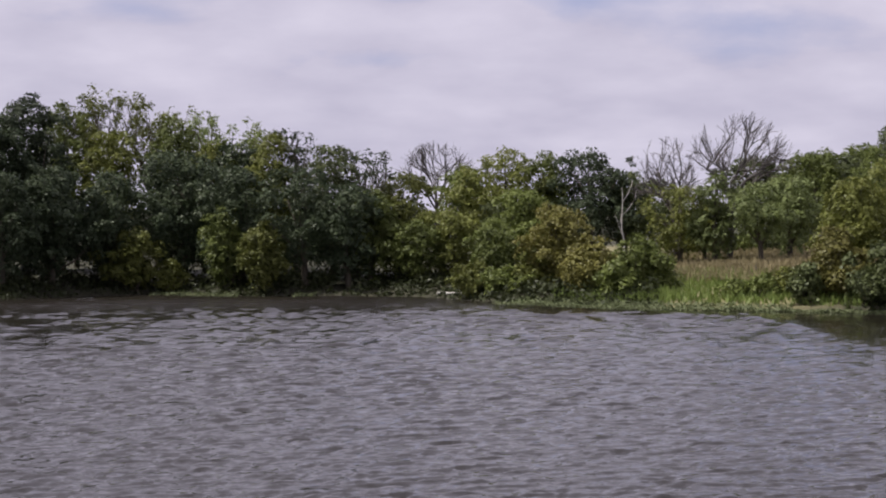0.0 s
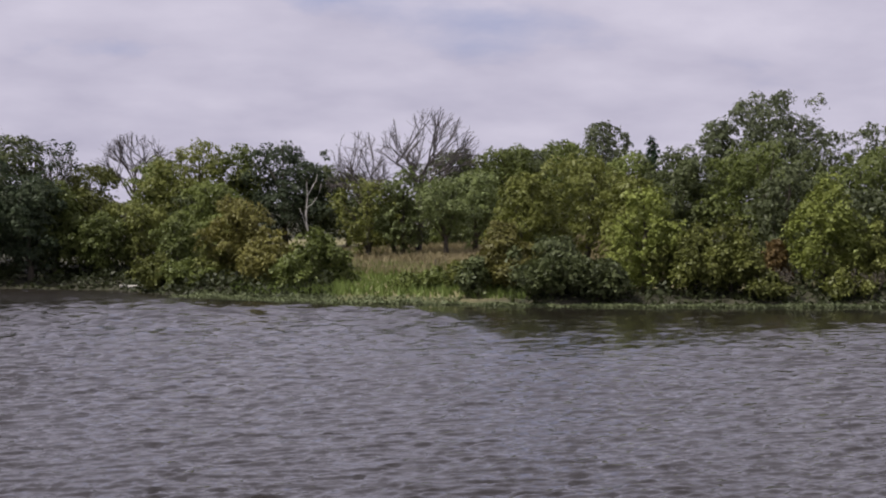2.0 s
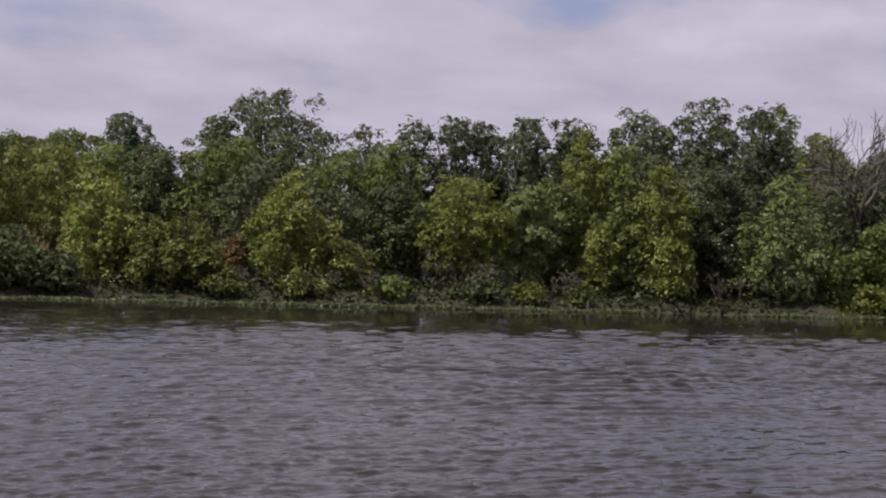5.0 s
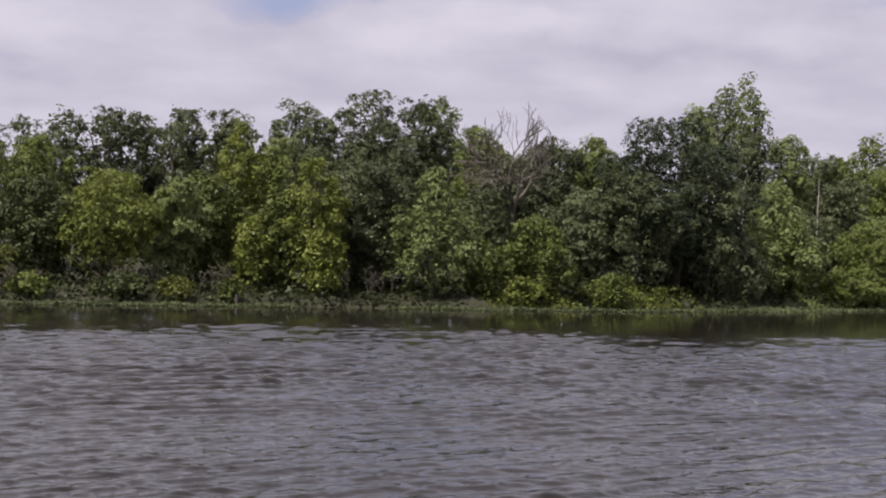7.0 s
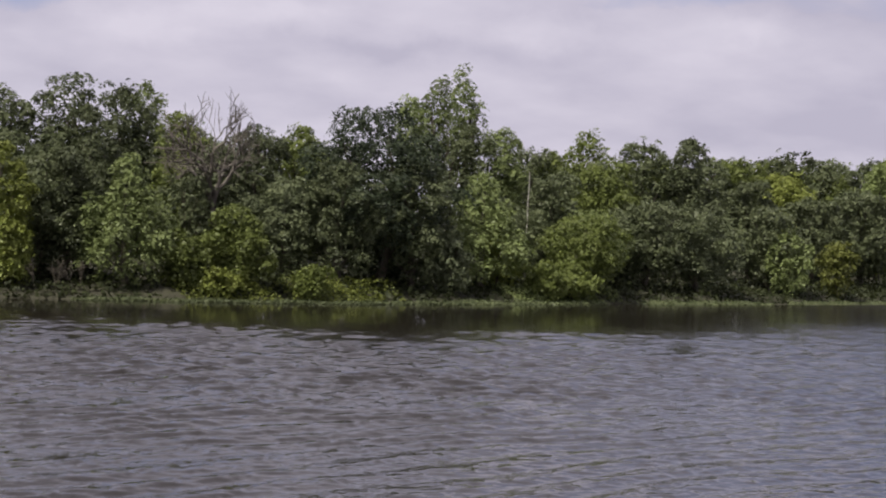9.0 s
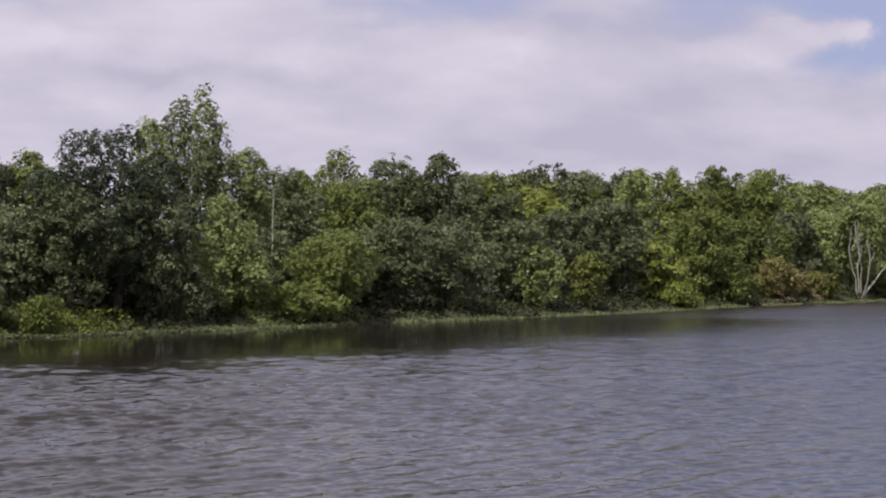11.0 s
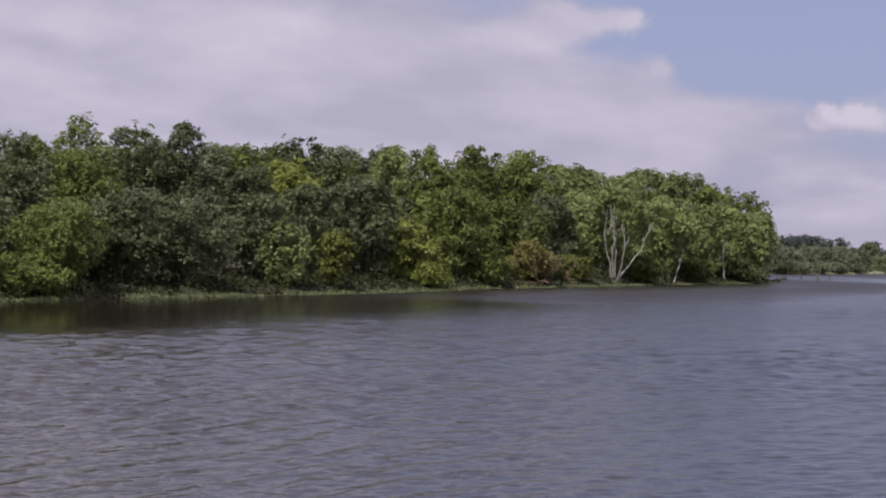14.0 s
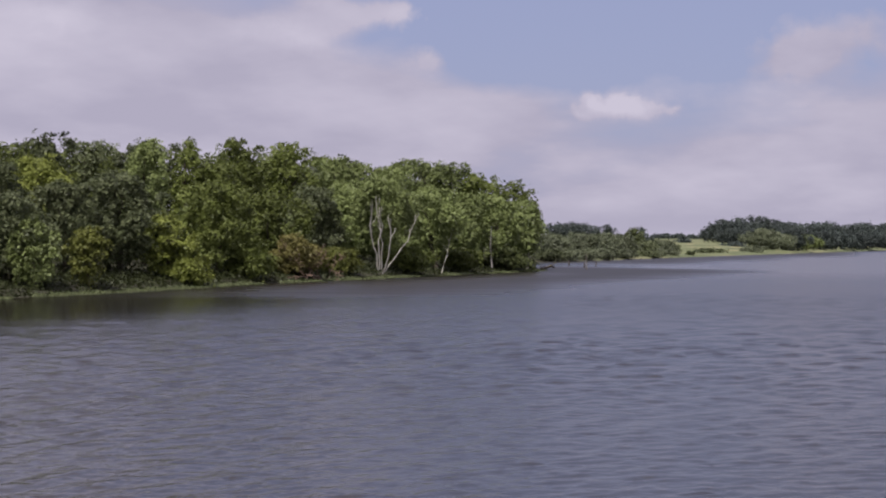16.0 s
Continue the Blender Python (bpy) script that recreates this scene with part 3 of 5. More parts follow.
def lobes(rng, h, r, low, flat=2.5, size=0.31, form="round"):
    """The lobes of an uneven crown of height h and radius r whose foliage starts at the share low of its height.
    form: round, oak (many small separate clumps), spire (narrowing to a point) or column (upright and ragged)."""
    half, mid = h * (1 - low) / 2, h * (1 + low) / 2
    q0 = max(0.34, min(size * r * (0.72 if form == "oak" else 0.9), 1.25))
    n = int(np.clip(1.85 * (r * half + 0.5 * r * r) / (q0 * q0) * (0.72 if form == "oak" else 0.85), 10, 140))
    centres, sizes = [], []
    f = rng.uniform(0, 6.28, 3)
    for i in range(n):
        s = 1 - 2 * (i + 0.5) / n
        a = i * 2.399963 + rng.uniform(-0.4, 0.4)
        q = q0 * rng.uniform(0.5, 1.5) * (1 - 0.3 * max(0, s))
        u = rng.choice((rng.uniform(0.3, 0.8), rng.uniform(0.8, 1.18)), p=(0.35, 0.65)) if form == "oak" else rng.uniform(0.55, 1.16)
        if form in ("spire", "column"):
            v = (s + 1) / 2                                     # from the foot of the crown to its tip
            out = min(0.6 + 1.6 * v, 1.0) * ((1 - max(0.0, v - 0.25) / 0.75) ** 0.75 if form == "spire" else (1 - v ** 5) ** 0.5)
            c = np.array((math.cos(a), math.sin(a), 0)) * max(r * out - 0.5 * q, 0.05) * u + (0, 0, (s + rng.uniform(-0.08, 0.08)) * (half - 0.6 * q))
            tall = rng.uniform(0.9, 1.6)
        else:
            flat_out = math.sqrt(max(0, 1 - s * s))
            way = np.array((math.cos(a) * flat_out, math.sin(a) * flat_out, s))
            # a boxier form than an egg: full shoulders
            reach = (abs(way[0]) ** flat + abs(way[1]) ** flat + abs(way[2]) ** flat) ** (-1 / flat)
            axes = np.array((max(r - q, 0.1), max(r - q, 0.1), max(half - q * 0.8, 0.1)))
            bulge = 1 + 0.12 * math.sin(2 * a + f[0]) + 0.09 * math.sin(3 * a + f[1])
            c = way * reach * axes * (u * bulge, u * bulge, (0.7 + 0.3 * u) * (1 + 0.12 * math.sin(a + f[2])))
            tall = rng.uniform(0.65, 1.25) if form == "round" else rng.uniform(0.6, 0.95)
        centres.append((c[0], c[1], max(c[2] + mid, q * 0.5)))
        sizes.append((q * rng.uniform(0.8, 1.2), q * rng.uniform(0.8, 1.2), q * tall))
    centres, sizes = np.array(centres), np.array(sizes)
    centres[:, 2] *= (h - 0.1) / (centres[:, 2] + sizes[:, 2]).max()
    # the crown overhangs: its lowest lobes stand back under the upper ones
    if form in ("round", "oak") and h > 4:
        centres[:, :2] *= 0.55 + 0.45 * np.clip((centres[:, 2:3] / h - low) / 0.42, 0, 1)
    # foliage round the stem, so that the crown is not hollow
    if form in ("round", "oak"):
        core = np.linspace(0.22, 0.84, 6) * h * (1 - low) + low * h
        centres = np.r_[centres, np.stack([rng.normal(0, 0.12 * r, 6), rng.normal(0, 0.12 * r, 6), core], 1)]
        sizes = np.r_[sizes, np.stack([rng.uniform(0.36, 0.5, 6) * r] * 2 + [np.full(6, 0.13 * h)], 1)]
    # a few shoots stand out of the crown's outline
    k = rng.choice(n, max(3, n // 4), replace=False)
    shoots = centres[k] + (centres[k] - (0, 0, mid)) * rng.uniform(0.04, 0.15, (len(k), 1))
    shoots[:, 2] = np.clip(shoots[:, 2], 0.3, h * 0.93)
    return np.r_[centres, shoots], np.r_[sizes, sizes[k] * 0.62]


def tree(x, y, h, r, tint, thin=1.0, bare=0.0, slim=False, deep=False, form=""):
    """A broadleaved tree: trunk with limbs into the lobes of its crown. thin: how much of its foliage it has; bare: the share of clear stem."""
    rng = next_random()
    form = form or ("oak" if tint in (DARK, OAK, SHADE_GREEN) else "round")
    r = (r * 1.15 if slim or form in ("spire", "column") else max(r * 1.2, 0.23 * h)) * rng.uniform(0.95, 1.08)
    away = math.hypot(x - 12, y)
    back = deep or inland([(x, y)])[0] > 17
    size = LEAF * (1.0 if back else 0.88) if away < 120 else LEAF * (away / 120) ** (0.85 if away < 250 else 0.66)
    low = max(bare, 0.0 if away > 250 or deep else 0.05)
    centres, sizes = lobes(rng, h, r, low, size=0.31 if thin > 0.75 else 0.21, form=form)
    n = len(centres)
    base = new("tree")
    base.location = (x, y, ground_z(x, y) - 0.1)
    lean = rng.normal(0, 0.04, 2) * h
    stem = bend(rng, (0, 0, 0), (lean[0], lean[1], h * 0.82), 0.03, 8)
    thick = 0.05 + 0.018 * h
    part("trunk", *tube(stem, np.linspace(thick * 1.25, thick * 0.25, 8), 8), BARK, base, smooth=True)
    for j in rng.choice(n, min(n, 9 if thin < 0.9 else 6), replace=False):
        k = int(np.clip(centres[j][2] / h * 7 - 1.5, 1, 6))
        part("limb", *tube(bend(rng, stem[k], centres[j] + (0, 0, sizes[j][2] * (0.9 if thin < 0.9 else 0.2)), 0.08, 5), np.linspace(thick * 0.45, 0.015, 5), 5), BARK, base, smooth=True)
    area = 2 * math.pi * r * 0.75 * h * (1 - low) + math.pi * r * r
    dense = 0.75 if deep else 0.95 if back else 1.35
    count = int(np.clip(area * dense * thin * (0.85 if form == "spire" else 1.0) / (0.33 * size * size), 900, 13000 if r < 3.4 else 34000 if away < 130 else 20000))
    part("crown", *leaves(rng, centres, sizes * (1.0 if thin > 0.8 else 0.85), count, size, sparse_foot=float(h > 5.5 and away < 250)), tint[1], base)
    extra = "sparse " if thin < 0.8 else ""
    what = "tall " if h > 9.5 else "pointed " if form == "spire" else ""
    tagged(base, f"{what}broadleaved tree with {extra}{tint[0]} foliage on the lake bank", "tree", "lakeside trees")
    return base


def airy_tree(x, y, h, r, tint, stems=6):
    """A slender-limbed tree: upright stems that fan out from a short trunk and show through a thin, feathery crown."""
    rng = next_random()
    base = new("tree")
    base.location = (x, y, ground_z(x, y) - 0.1)
    thick = 0.03 + 0.012 * h
    foot = np.array((rng.normal(0, 0.02) * h, 0, 0.34 * h))
    part("trunk", *tube(bend(rng, (0, 0, 0), foot, 0.03, 5), np.linspace(thick * 1.3, thick, 5), 8), BARK, base, smooth=True)
    centres, sizes, boughs = [], [], []
    for k in range(stems):
        a = k * 2.399963 + rng.uniform(-0.3, 0.3)
        out = r * math.sqrt((k + 0.35) / stems)
        tip = np.array((math.cos(a) * out, math.sin(a) * out, h * rng.uniform(0.86, 1.0) * (1 - 0.10 * (out / r) ** 2)))
        path = foot + (tip - foot) * np.linspace(0, 1, 9)[:, None] ** np.array((0.8, 0.8, 1.0)) + rng.normal(0, 0.012 * h, (9, 3)) * (np.arange(9) > 0)[:, None]
        pieces = [tube(path, np.linspace(thick * 0.6, 0.014, 9), 6)]
        for i in range(3, 9):
            for _ in range(3):
                end = path[i] + np.array((rng.normal(0, 0.2 * r), rng.normal(0, 0.2 * r), rng.uniform(0.02, 0.1) * h))
                pieces.append(tube(bend(rng, path[i - 1], end, 0.06, 4), np.linspace(0.03, 0.012, 4), 4))
                centres.append(end)
                q = rng.uniform(0.22, 0.46) * (1.1 if i > 4 else 0.8)
                sizes.append((q, q, q * rng.uniform(0.8, 1.5)))
        boughs.append(join(pieces))
    centres, sizes = np.array(centres), np.array(sizes)
    taller = h / (centres[:, 2] + sizes[:, 2]).max()
    centres[:, 2] *= taller
    for v, f in boughs:
        part("limb", v * (1, 1, taller), f, BARK, base, smooth=True)
    part("crown", *leaves(rng, centres, sizes, int(2700 * h * r / 25), 0.17, 0.4, 7), tint[1], base)
    tagged(base, f"slender airy tree with thin {tint[0]} foliage and visible stems", "tree", "lakeside trees")


LEAF = 0.175


def shrub(x, y, h, r, tint):
    """A bush with leaves down to the ground on several thin stems."""
    rng = next_random()
    r = r * 1.15
    away = math.hypot(x - 12, y)
    size = 0.17 if away < 130 else 0.17 * (away / 130) ** (0.8 if away < 250 else 0.65)
    centres, sizes = lobes(rng, h, r, 0.05, 2.1, 0.27)
    centres[:, 2] *= rng.uniform(0.65, 1.0, len(centres))
    centres[:, :2] *= rng.uniform(0.6, 1.35, (len(centres), 1))
    n = len(centres)
    base = new("shrub")
    base.location = (x, y, max(ground_z(x, y), 0.05) - 0.05)
    for j in rng.choice(n, min(n, 6), replace=False):
        foot = rng.normal(0, 0.12, 3) * (1, 1, 0)
        part("stem", *tube(bend(rng, foot, centres[j], 0.06, 5), np.linspace(0.05, 0.012, 5), 5), BARK, base, smooth=True)
    area = 2 * math.pi * r * 0.85 * h + math.pi * r * r
    part("foliage", *leaves(rng, centres, sizes, int(np.clip(area * 1.7 / (0.33 * size * size), 700, 9500)), size), tint[1], base)
    tagged(base, f"bushy {tint[0]} shrub growing at the water's edge" if inland([(x, y)])[0] < 1.6 else f"leafy {tint[0]} shrub on the lake bank", "shrub", "lakeside shrubs")
    return base


def fork(rng, pieces, a, way, length, thick, level, spread, rise, wobble=0.07):
    """A bare branch and the branches that it forks into."""
    b = a + way * length
    pts = bend(rng, a, b, wobble, 4)
    pieces.append(tube(pts, np.linspace(thick, thick * 0.55, 4), 6 if level < 2 else 4))
    if level >= 5 or thick < 0.006:
        return
    for k in range(3 if level in (1, 2, 3) else 2):
        w = way + rng.normal(0, spread, 3) + (0, 0, rise)
        w /= np.linalg.norm(w)
        fork(rng, pieces, pts[3 if k else 2], w, length * rng.uniform(0.62, 0.85), max(thick * rng.uniform(0.5, 0.66), 0.022), level + 1, spread, rise, wobble)


def dead_tree(x, y, h, r, bark, gnarl=0.75, sweep=0.0):
    """A leafless tree: limbs that sweep out and up from a short trunk, side branches on them, twigs on those."""
    rng = next_random()
    base = new("dead_tree")
    base.location = (x, y, ground_z(x, y) - 0.1)
    clear, thick = h * 0.42, 0.016 * h
    trunk = bend(rng, (0, 0, 0), (rng.normal(0, 0.02) * h, 0, clear), 0.03, 5)
    boughs = []

    heart = trunk[-1]

    def reach(way, share):
        """The place at a share of the way from the fork to the domed outline of the crown."""
        way = way / np.linalg.norm(way)
        span = 1 / math.sqrt((way[0] / r) ** 2 + (way[1] / (0.85 * r)) ** 2 + (way[2] / (h - clear)) ** 2)
        return heart + way * span * share + np.array((sweep * share ** 1.5, 0, 0))

    def vary(way, much):
        way = way / np.linalg.norm(way) + rng.normal(0, much, 3)
        way[2] = max(way[2], 0.12)
        return way / np.linalg.norm(way)

    limbs = 9
    for k in range(limbs):
        a = k * 2.399963 + rng.uniform(-0.2, 0.2)
        tilt = math.radians(8 + 58 * math.sqrt((k + 0.3) / limbs))
        way = np.array((math.cos(a) * math.sin(tilt), math.sin(a) * math.sin(tilt), math.cos(tilt)))
        knee = reach(way, rng.uniform(0.42, 0.55)) + (0, 0, 0.04 * h * math.sin(tilt))
        limb = bend(rng, heart - (0, 0, rng.uniform(0, 0.12) * h), knee, 0.07 * gnarl, 6)
        limb[1:5] += np.array((0, 0, 0.05 * h * math.sin(tilt))) * np.sin(np.linspace(0, math.pi, 6))[1:5, None]
        pieces = [tube(limb, np.linspace(thick * 0.66, thick * 0.4, 6), 6)]
        for w in range(3):
            branch_way = vary(way + (0, 0, 0.18), 0.24)
            branch = bend(rng, limb[-1 if w else 4], reach(branch_way, rng.uniform(0.7, 0.82)), 0.06 * gnarl, 5)
            pieces.append(tube(branch, np.linspace(thick * 0.36, 0.035, 5), 5))
            for q in range(6):
                twig = bend(rng, branch[-1 if q < 3 else 6 - q], reach(vary(branch_way, 0.15), rng.uniform(0.85, 1.0)) + (0, 0, 0.01 * h), 0.07 * gnarl, 5)
                pieces.append(tube(twig, np.linspace(0.028, 0.013, 5), 4))
                for i in (1, 2, 3):
                    tip = twig[i] + (twig[-1] - twig[0]) * rng.uniform(0.25, 0.5) + rng.normal(0, 0.018 * h, 3)
                    over = np.linalg.norm((tip - heart - (sweep, 0, 0)) / (r + 0.3, 0.85 * r, h - clear))
                    tip = heart + (sweep, 0, 0) + (tip - heart - (sweep, 0, 0)) / max(1.0, over)
                    pieces.append(tube(bend(rng, twig[i], tip, 0.08, 3), (0.016, 0.014, 0.011), 3))
        boughs.append(join(pieces))
    taller = np.array((1, 1, h / max(v[:, 2].max() for v, f in boughs)))
    v, f = tube(trunk, np.linspace(thick * 1.3, thick, 5), 8)
    part("trunk", v * taller, f, bark, base, smooth=True)
    for v, f in boughs:
        part("limb", v * taller, f, bark, base, smooth=True)
    tagged(base, "leafless dead tree with bare " + ("grey" if bark is GREY else "brown") + " forking branches", "dead tree", "dead trees")


def pine(x, y, h, r):
    rng = next_random()
    base = new("conifer")
    base.location = (x, y, ground_z(x, y) - 0.1)
    part("trunk", *tube(bend(rng, (0, 0, 0), (0, 0, h), 0.01, 6), np.linspace(0.14, 0.02, 6)), BARK, base, smooth=True)
    r = max(r * 2.2, 1.0)
    c = [(math.cos(a) * r * (1 - s) * 0.6, math.sin(a) * r * (1 - s) * 0.6, h * (0.12 + 0.86 * s)) for a, s in zip(np.arange(40) * 2.4, np.linspace(0, 1, 40))]
    q = [(0.15 + 0.5 * r * (1 - s), 0.15 + 0.5 * r * (1 - s), 0.16 + 0.2 * (1 - s)) for s in np.linspace(0, 1, 40)]
    part("crown", *leaves(rng, c, q, 5000, 0.2, 0.1), NEEDLE[1], base)
    tagged(base, "narrow dark conifer standing among broadleaved trees", "conifer")


def sycamore(x, y, h, r):
    """A tree with several white stems that fork from its foot and show below a light crown."""
    rng = next_random()
    base = new("sycamore_tree")
    base.location = (x, y, ground_z(x, y) - 0.1)
    r *= 1.1
    centres, sizes = lobes(rng, h, r, 0.40)
    centres[:, 0] += 0.5 * r
    centres[:, 1] += 0.3 * r
    for a, out, up in ((3.5, 0.42, 0.86), (3.3, 0.22, 0.95), (4.4, 0.3, 0.8), (5.2, 0.3, 0.7), (6.2, 1.15, 0.74)):
        side = math.cos(a) * r * out * 0.78                     # the stems spread along the shore, on the open side of the crown
        top = (0.55 * side - 0.45 * r, -0.83 * side - 0.3 * r, h * up * 0.84)
        pts = bend(rng, (math.cos(a) * 0.14, -math.cos(a) * 0.2, 0), top, 0.05, 8)
        pieces = [tube(pts, np.linspace(0.082, 0.035, 8), 8)]
        for i in (4, 5, 6):
            tip = pts[i] + np.array((rng.normal(0, 0.5), -0.1 + rng.normal(0, 0.2), rng.uniform(0.8, 1.4)))
            pieces.append(tube(bend(rng, pts[i], tip, 0.08, 5), np.linspace(0.04, 0.018, 5), 5))
        part("trunk", *join(pieces), PALE_BARK, base, "white-barked stem", smooth=True)
    part("crown", *leaves(rng, centres, sizes, 13000, 0.27), LIGHT[1], base)
    tagged(base, "white-stemmed tree with light green crown at the water's edge", "tree", "lakeside trees")


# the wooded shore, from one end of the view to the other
tree(-30.6, 114.7, 11.9, 3.3, SHADE_GREEN)
tree(-28.0, 119.0, 12.5, 3.0, SHADE_GREEN)
tree(-27.6, 111.6, 7.5, 2.6, SHADE_GREEN)
tree(-27.2, 127.6, 12.4, 1.9, GREEN, thin=0.7)
tree(-25.3, 115.3, 8.2, 3.2, SHADE_GREEN)
airy_tree(-24.8, 129.9, 13.6, 2.8, OLIVE, 7)
tree(-23.6, 127.0, 10.4, 2.1, OLIVE)
tree(-21.8, 118.0, 7.7, 2.5, SHADE_GREEN)
airy_tree(-21.2, 132.2, 12.9, 2.9, OLIVE, 8)
airy_tree(-26.8, 131.0, 12.6, 2.2, GREEN)
shrub(-20.2, 116.5, 4.8, 1.6, OLIVE)
tree(-18.8, 127.6, 11.3, 2.3, GREEN)
shrub(-17.9, 116.9, 2.5, 1.0, OLIVE)
tree(-17.7, 120.7, 9.1, 3.1, SHADE_GREEN)
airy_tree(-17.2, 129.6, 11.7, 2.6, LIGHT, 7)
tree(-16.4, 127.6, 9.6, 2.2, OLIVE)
tree(-14.2, 124.8, 9.5, 1.8, SHADE_GREEN)
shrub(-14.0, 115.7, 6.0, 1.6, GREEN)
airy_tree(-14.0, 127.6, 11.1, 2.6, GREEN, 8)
tree(-13.4, 117.7, 8.0, 2.6, SHADE_GREEN)
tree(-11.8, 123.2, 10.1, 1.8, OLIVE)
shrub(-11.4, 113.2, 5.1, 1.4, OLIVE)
airy_tree(-10.4, 123.6, 10.5, 1.2, SHADE_GREEN)
tree(-8.9, 115.4, 8.1, 2.7, SHADE_GREEN)
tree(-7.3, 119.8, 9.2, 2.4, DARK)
tree(-6.1, 115.1, 6.8, 2.2, SHADE_GREEN)
airy_tree(-4.7, 118.4, 8.9, 1.4, SHADE_GREEN, 7)
tree(-4.7, 116.2, 6.4, 1.7, GREEN)
tree(-2.8, 119.7, 7.3, 2.6, OLIVE)
tree(-1.8, 115.0, 4.3, 1.8, GREEN)
dead_tree(-0.4, 150.2, 9.0, 4.0, GREY)
tree(0.6, 116.0, 4.9, 1.8, OLIVE)
tree(1.5, 133.2, 7.3, 1.9, GREEN)
shrub(1.8, 104.7, 2.3, 1.3, OLIVE)
tree(3.1, 113.0, 3.9, 1.5, GREEN)
shrub(3.7, 101.9, 1.8, 1.3, GREEN)
tree(4.2, 125.4, 5.0, 2.0, DARK, deep=True)
tree(4.2, 131.9, 8.5, 3.3, OLIVE)
shrub(5.2, 102.1, 2.8, 1.1, OLIVE)
tree(5.5, 120.1, 5.9, 2.4, GREEN)
tree(6.2, 126.6, 4.9, 1.8, DARK, deep=True)
tree(6.5, 101.8, 5.2, 1.9, RUST, thin=0.8)
tree(7.6, 132.5, 8.1, 1.9, GREEN)
shrub(8.1, 96.9, 3.7, 1.5, RUST)
shrub(9.1, 94.1, 2.1, 1.0, GREEN)
shrub(10.5, 95.7, 3.5, 1.4, GREEN)
tree(10.8, 131.1, 8.2, 3.0, SHADE_GREEN)
shrub(11.9, 95.5, 1.4, 0.8, GREEN)
tree(13.4, 131.8, 6.5, 1.8, DARK)
shrub(14.7, 90.1, 1.2, 0.7, GREEN)
dead_tree(16.2, 125.6, 8.9, 2.6, GREY, sweep=-0.5)
tree(15.6, 118.5, 5.8, 2.3, OLIVE, thin=0.7, deep=True)
tree(15.7, 133.8, 5.8, 2.1, LIGHT)
shrub(16.1, 89.8, 1.4, 0.8, GREEN)
tree(17.4, 119.2, 4.5, 1.5, GREEN, bare=0.25)
shrub(17.4, 90.3, 1.5, 0.9, OLIVE)
shrub(17.5, 129.8, 2.1, 1.7, OLIVE)
shrub(17.6, 86.9, 2.2, 0.9, DARK)
tree(17.8, 117.2, 6.3, 1.6, LIGHT, deep=True)
shrub(19.4, 87.6, 3.8, 1.7, RUST)
shrub(19.6, 132.0, 1.9, 1.8, DARK)
dead_tree(19.2, 120.0, 10.3, 4.2, GREY, sweep=0.6)
tree(20.2, 113.2, 5.4, 1.8, LIGHT, bare=0.3)
shrub(21.1, 84.2, 3.2, 1.9, DARK)
shrub(21.4, 131.5, 1.9, 1.8, DARK)
tree(21.7, 94.8, 5.8, 1.9, OLIVE)
tree(22.5, 115.8, 5.9, 1.7, LIGHT, deep=True)
shrub(23.0, 129.7, 1.8, 1.8, GREEN)
shrub(23.2, 83.4, 2.3, 1.4, DARK)
shrub(24.2, 126.5, 2.0, 1.7, DARK)
tree(25.5, 97.0, 6.7, 2.8, OLIVE)
tree(26.0, 85.8, 5.3, 1.5, LIME, form="column")
tree(26.5, 90.8, 5.6, 1.7, OLIVE)
tree(26.6, 154.2, 7.3, 2.8, DARK)
shrub(28.1, 84.5, 3.9, 1.7, OLIVE)
tree(28.1, 137.7, 7.3, 2.7, GREEN)
tree(28.4, 142.9, 5.7, 2.4, LIGHT)
shrub(29.8, 83.8, 3.9, 1.5, OLIVE)
tree(30.4, 105.8, 6.7, 2.1, GREEN)
shrub(31.2, 82.4, 1.3, 1.1, OLIVE)
tree(31.3, 97.3, 6.5, 2.0, DARK)
tree(32.0, 101.1, 6.9, 1.7, DARK)
tree(32.1, 132.5, 7.4, 1.7, GREEN, thin=0.5)
tree(32.3, 144.7, 7.1, 2.9, DARK)
pine(32.6, 109.1, 7.1, 0.5)
shrub(32.9, 86.2, 2.9, 0.8, RED)
tree(34.1, 161.4, 7.7, 2.9, DARK)
tree(34.9, 95.7, 7.3, 2.5, GREEN)
shrub(35.0, 82.0, 1.3, 1.1, OLIVE)
tree(35.1, 84.8, 5.8, 1.6, LIME, form="column")
shrub(37.2, 84.5, 3.8, 1.7, OLIVE)
tree(38.5, 98.5, 6.8, 2.0, DARK)
tree(39.4, 167.4, 8.4, 2.7, GREEN)
shrub(39.5, 81.5, 1.2, 1.0, GREEN)
tree(40.1, 93.2, 7.0, 2.2, GREEN)
tree(41.7, 87.0, 5.5, 1.8, DARK)
shrub(43.9, 81.0, 1.4, 1.1, DARK)
tree(44.1, 95.8, 7.5, 2.0, GREEN)
tree(44.6, 84.8, 6.1, 2.4, LIME)
tree(45.6, 137.3, 8.9, 2.4, GREY_GREEN)
shrub(46.5, 80.6, 1.2, 0.9, OLIVE)
tree(47.8, 84.4, 5.8, 1.8, LIGHT)
tree(48.2, 101.4, 8.9, 1.5, OAK)
shrub(49.0, 79.9, 1.3, 0.7, GREEN)
tree(49.1, 135.5, 11.3, 3.9, GREY_GREEN)
tree(50.4, 125.4, 7.9, 1.3, GREY_GREEN, thin=0.6)
tree(50.6, 86.1, 6.0, 1.6, GREEN)
tree(50.8, 101.2, 9.2, 1.7, OAK)
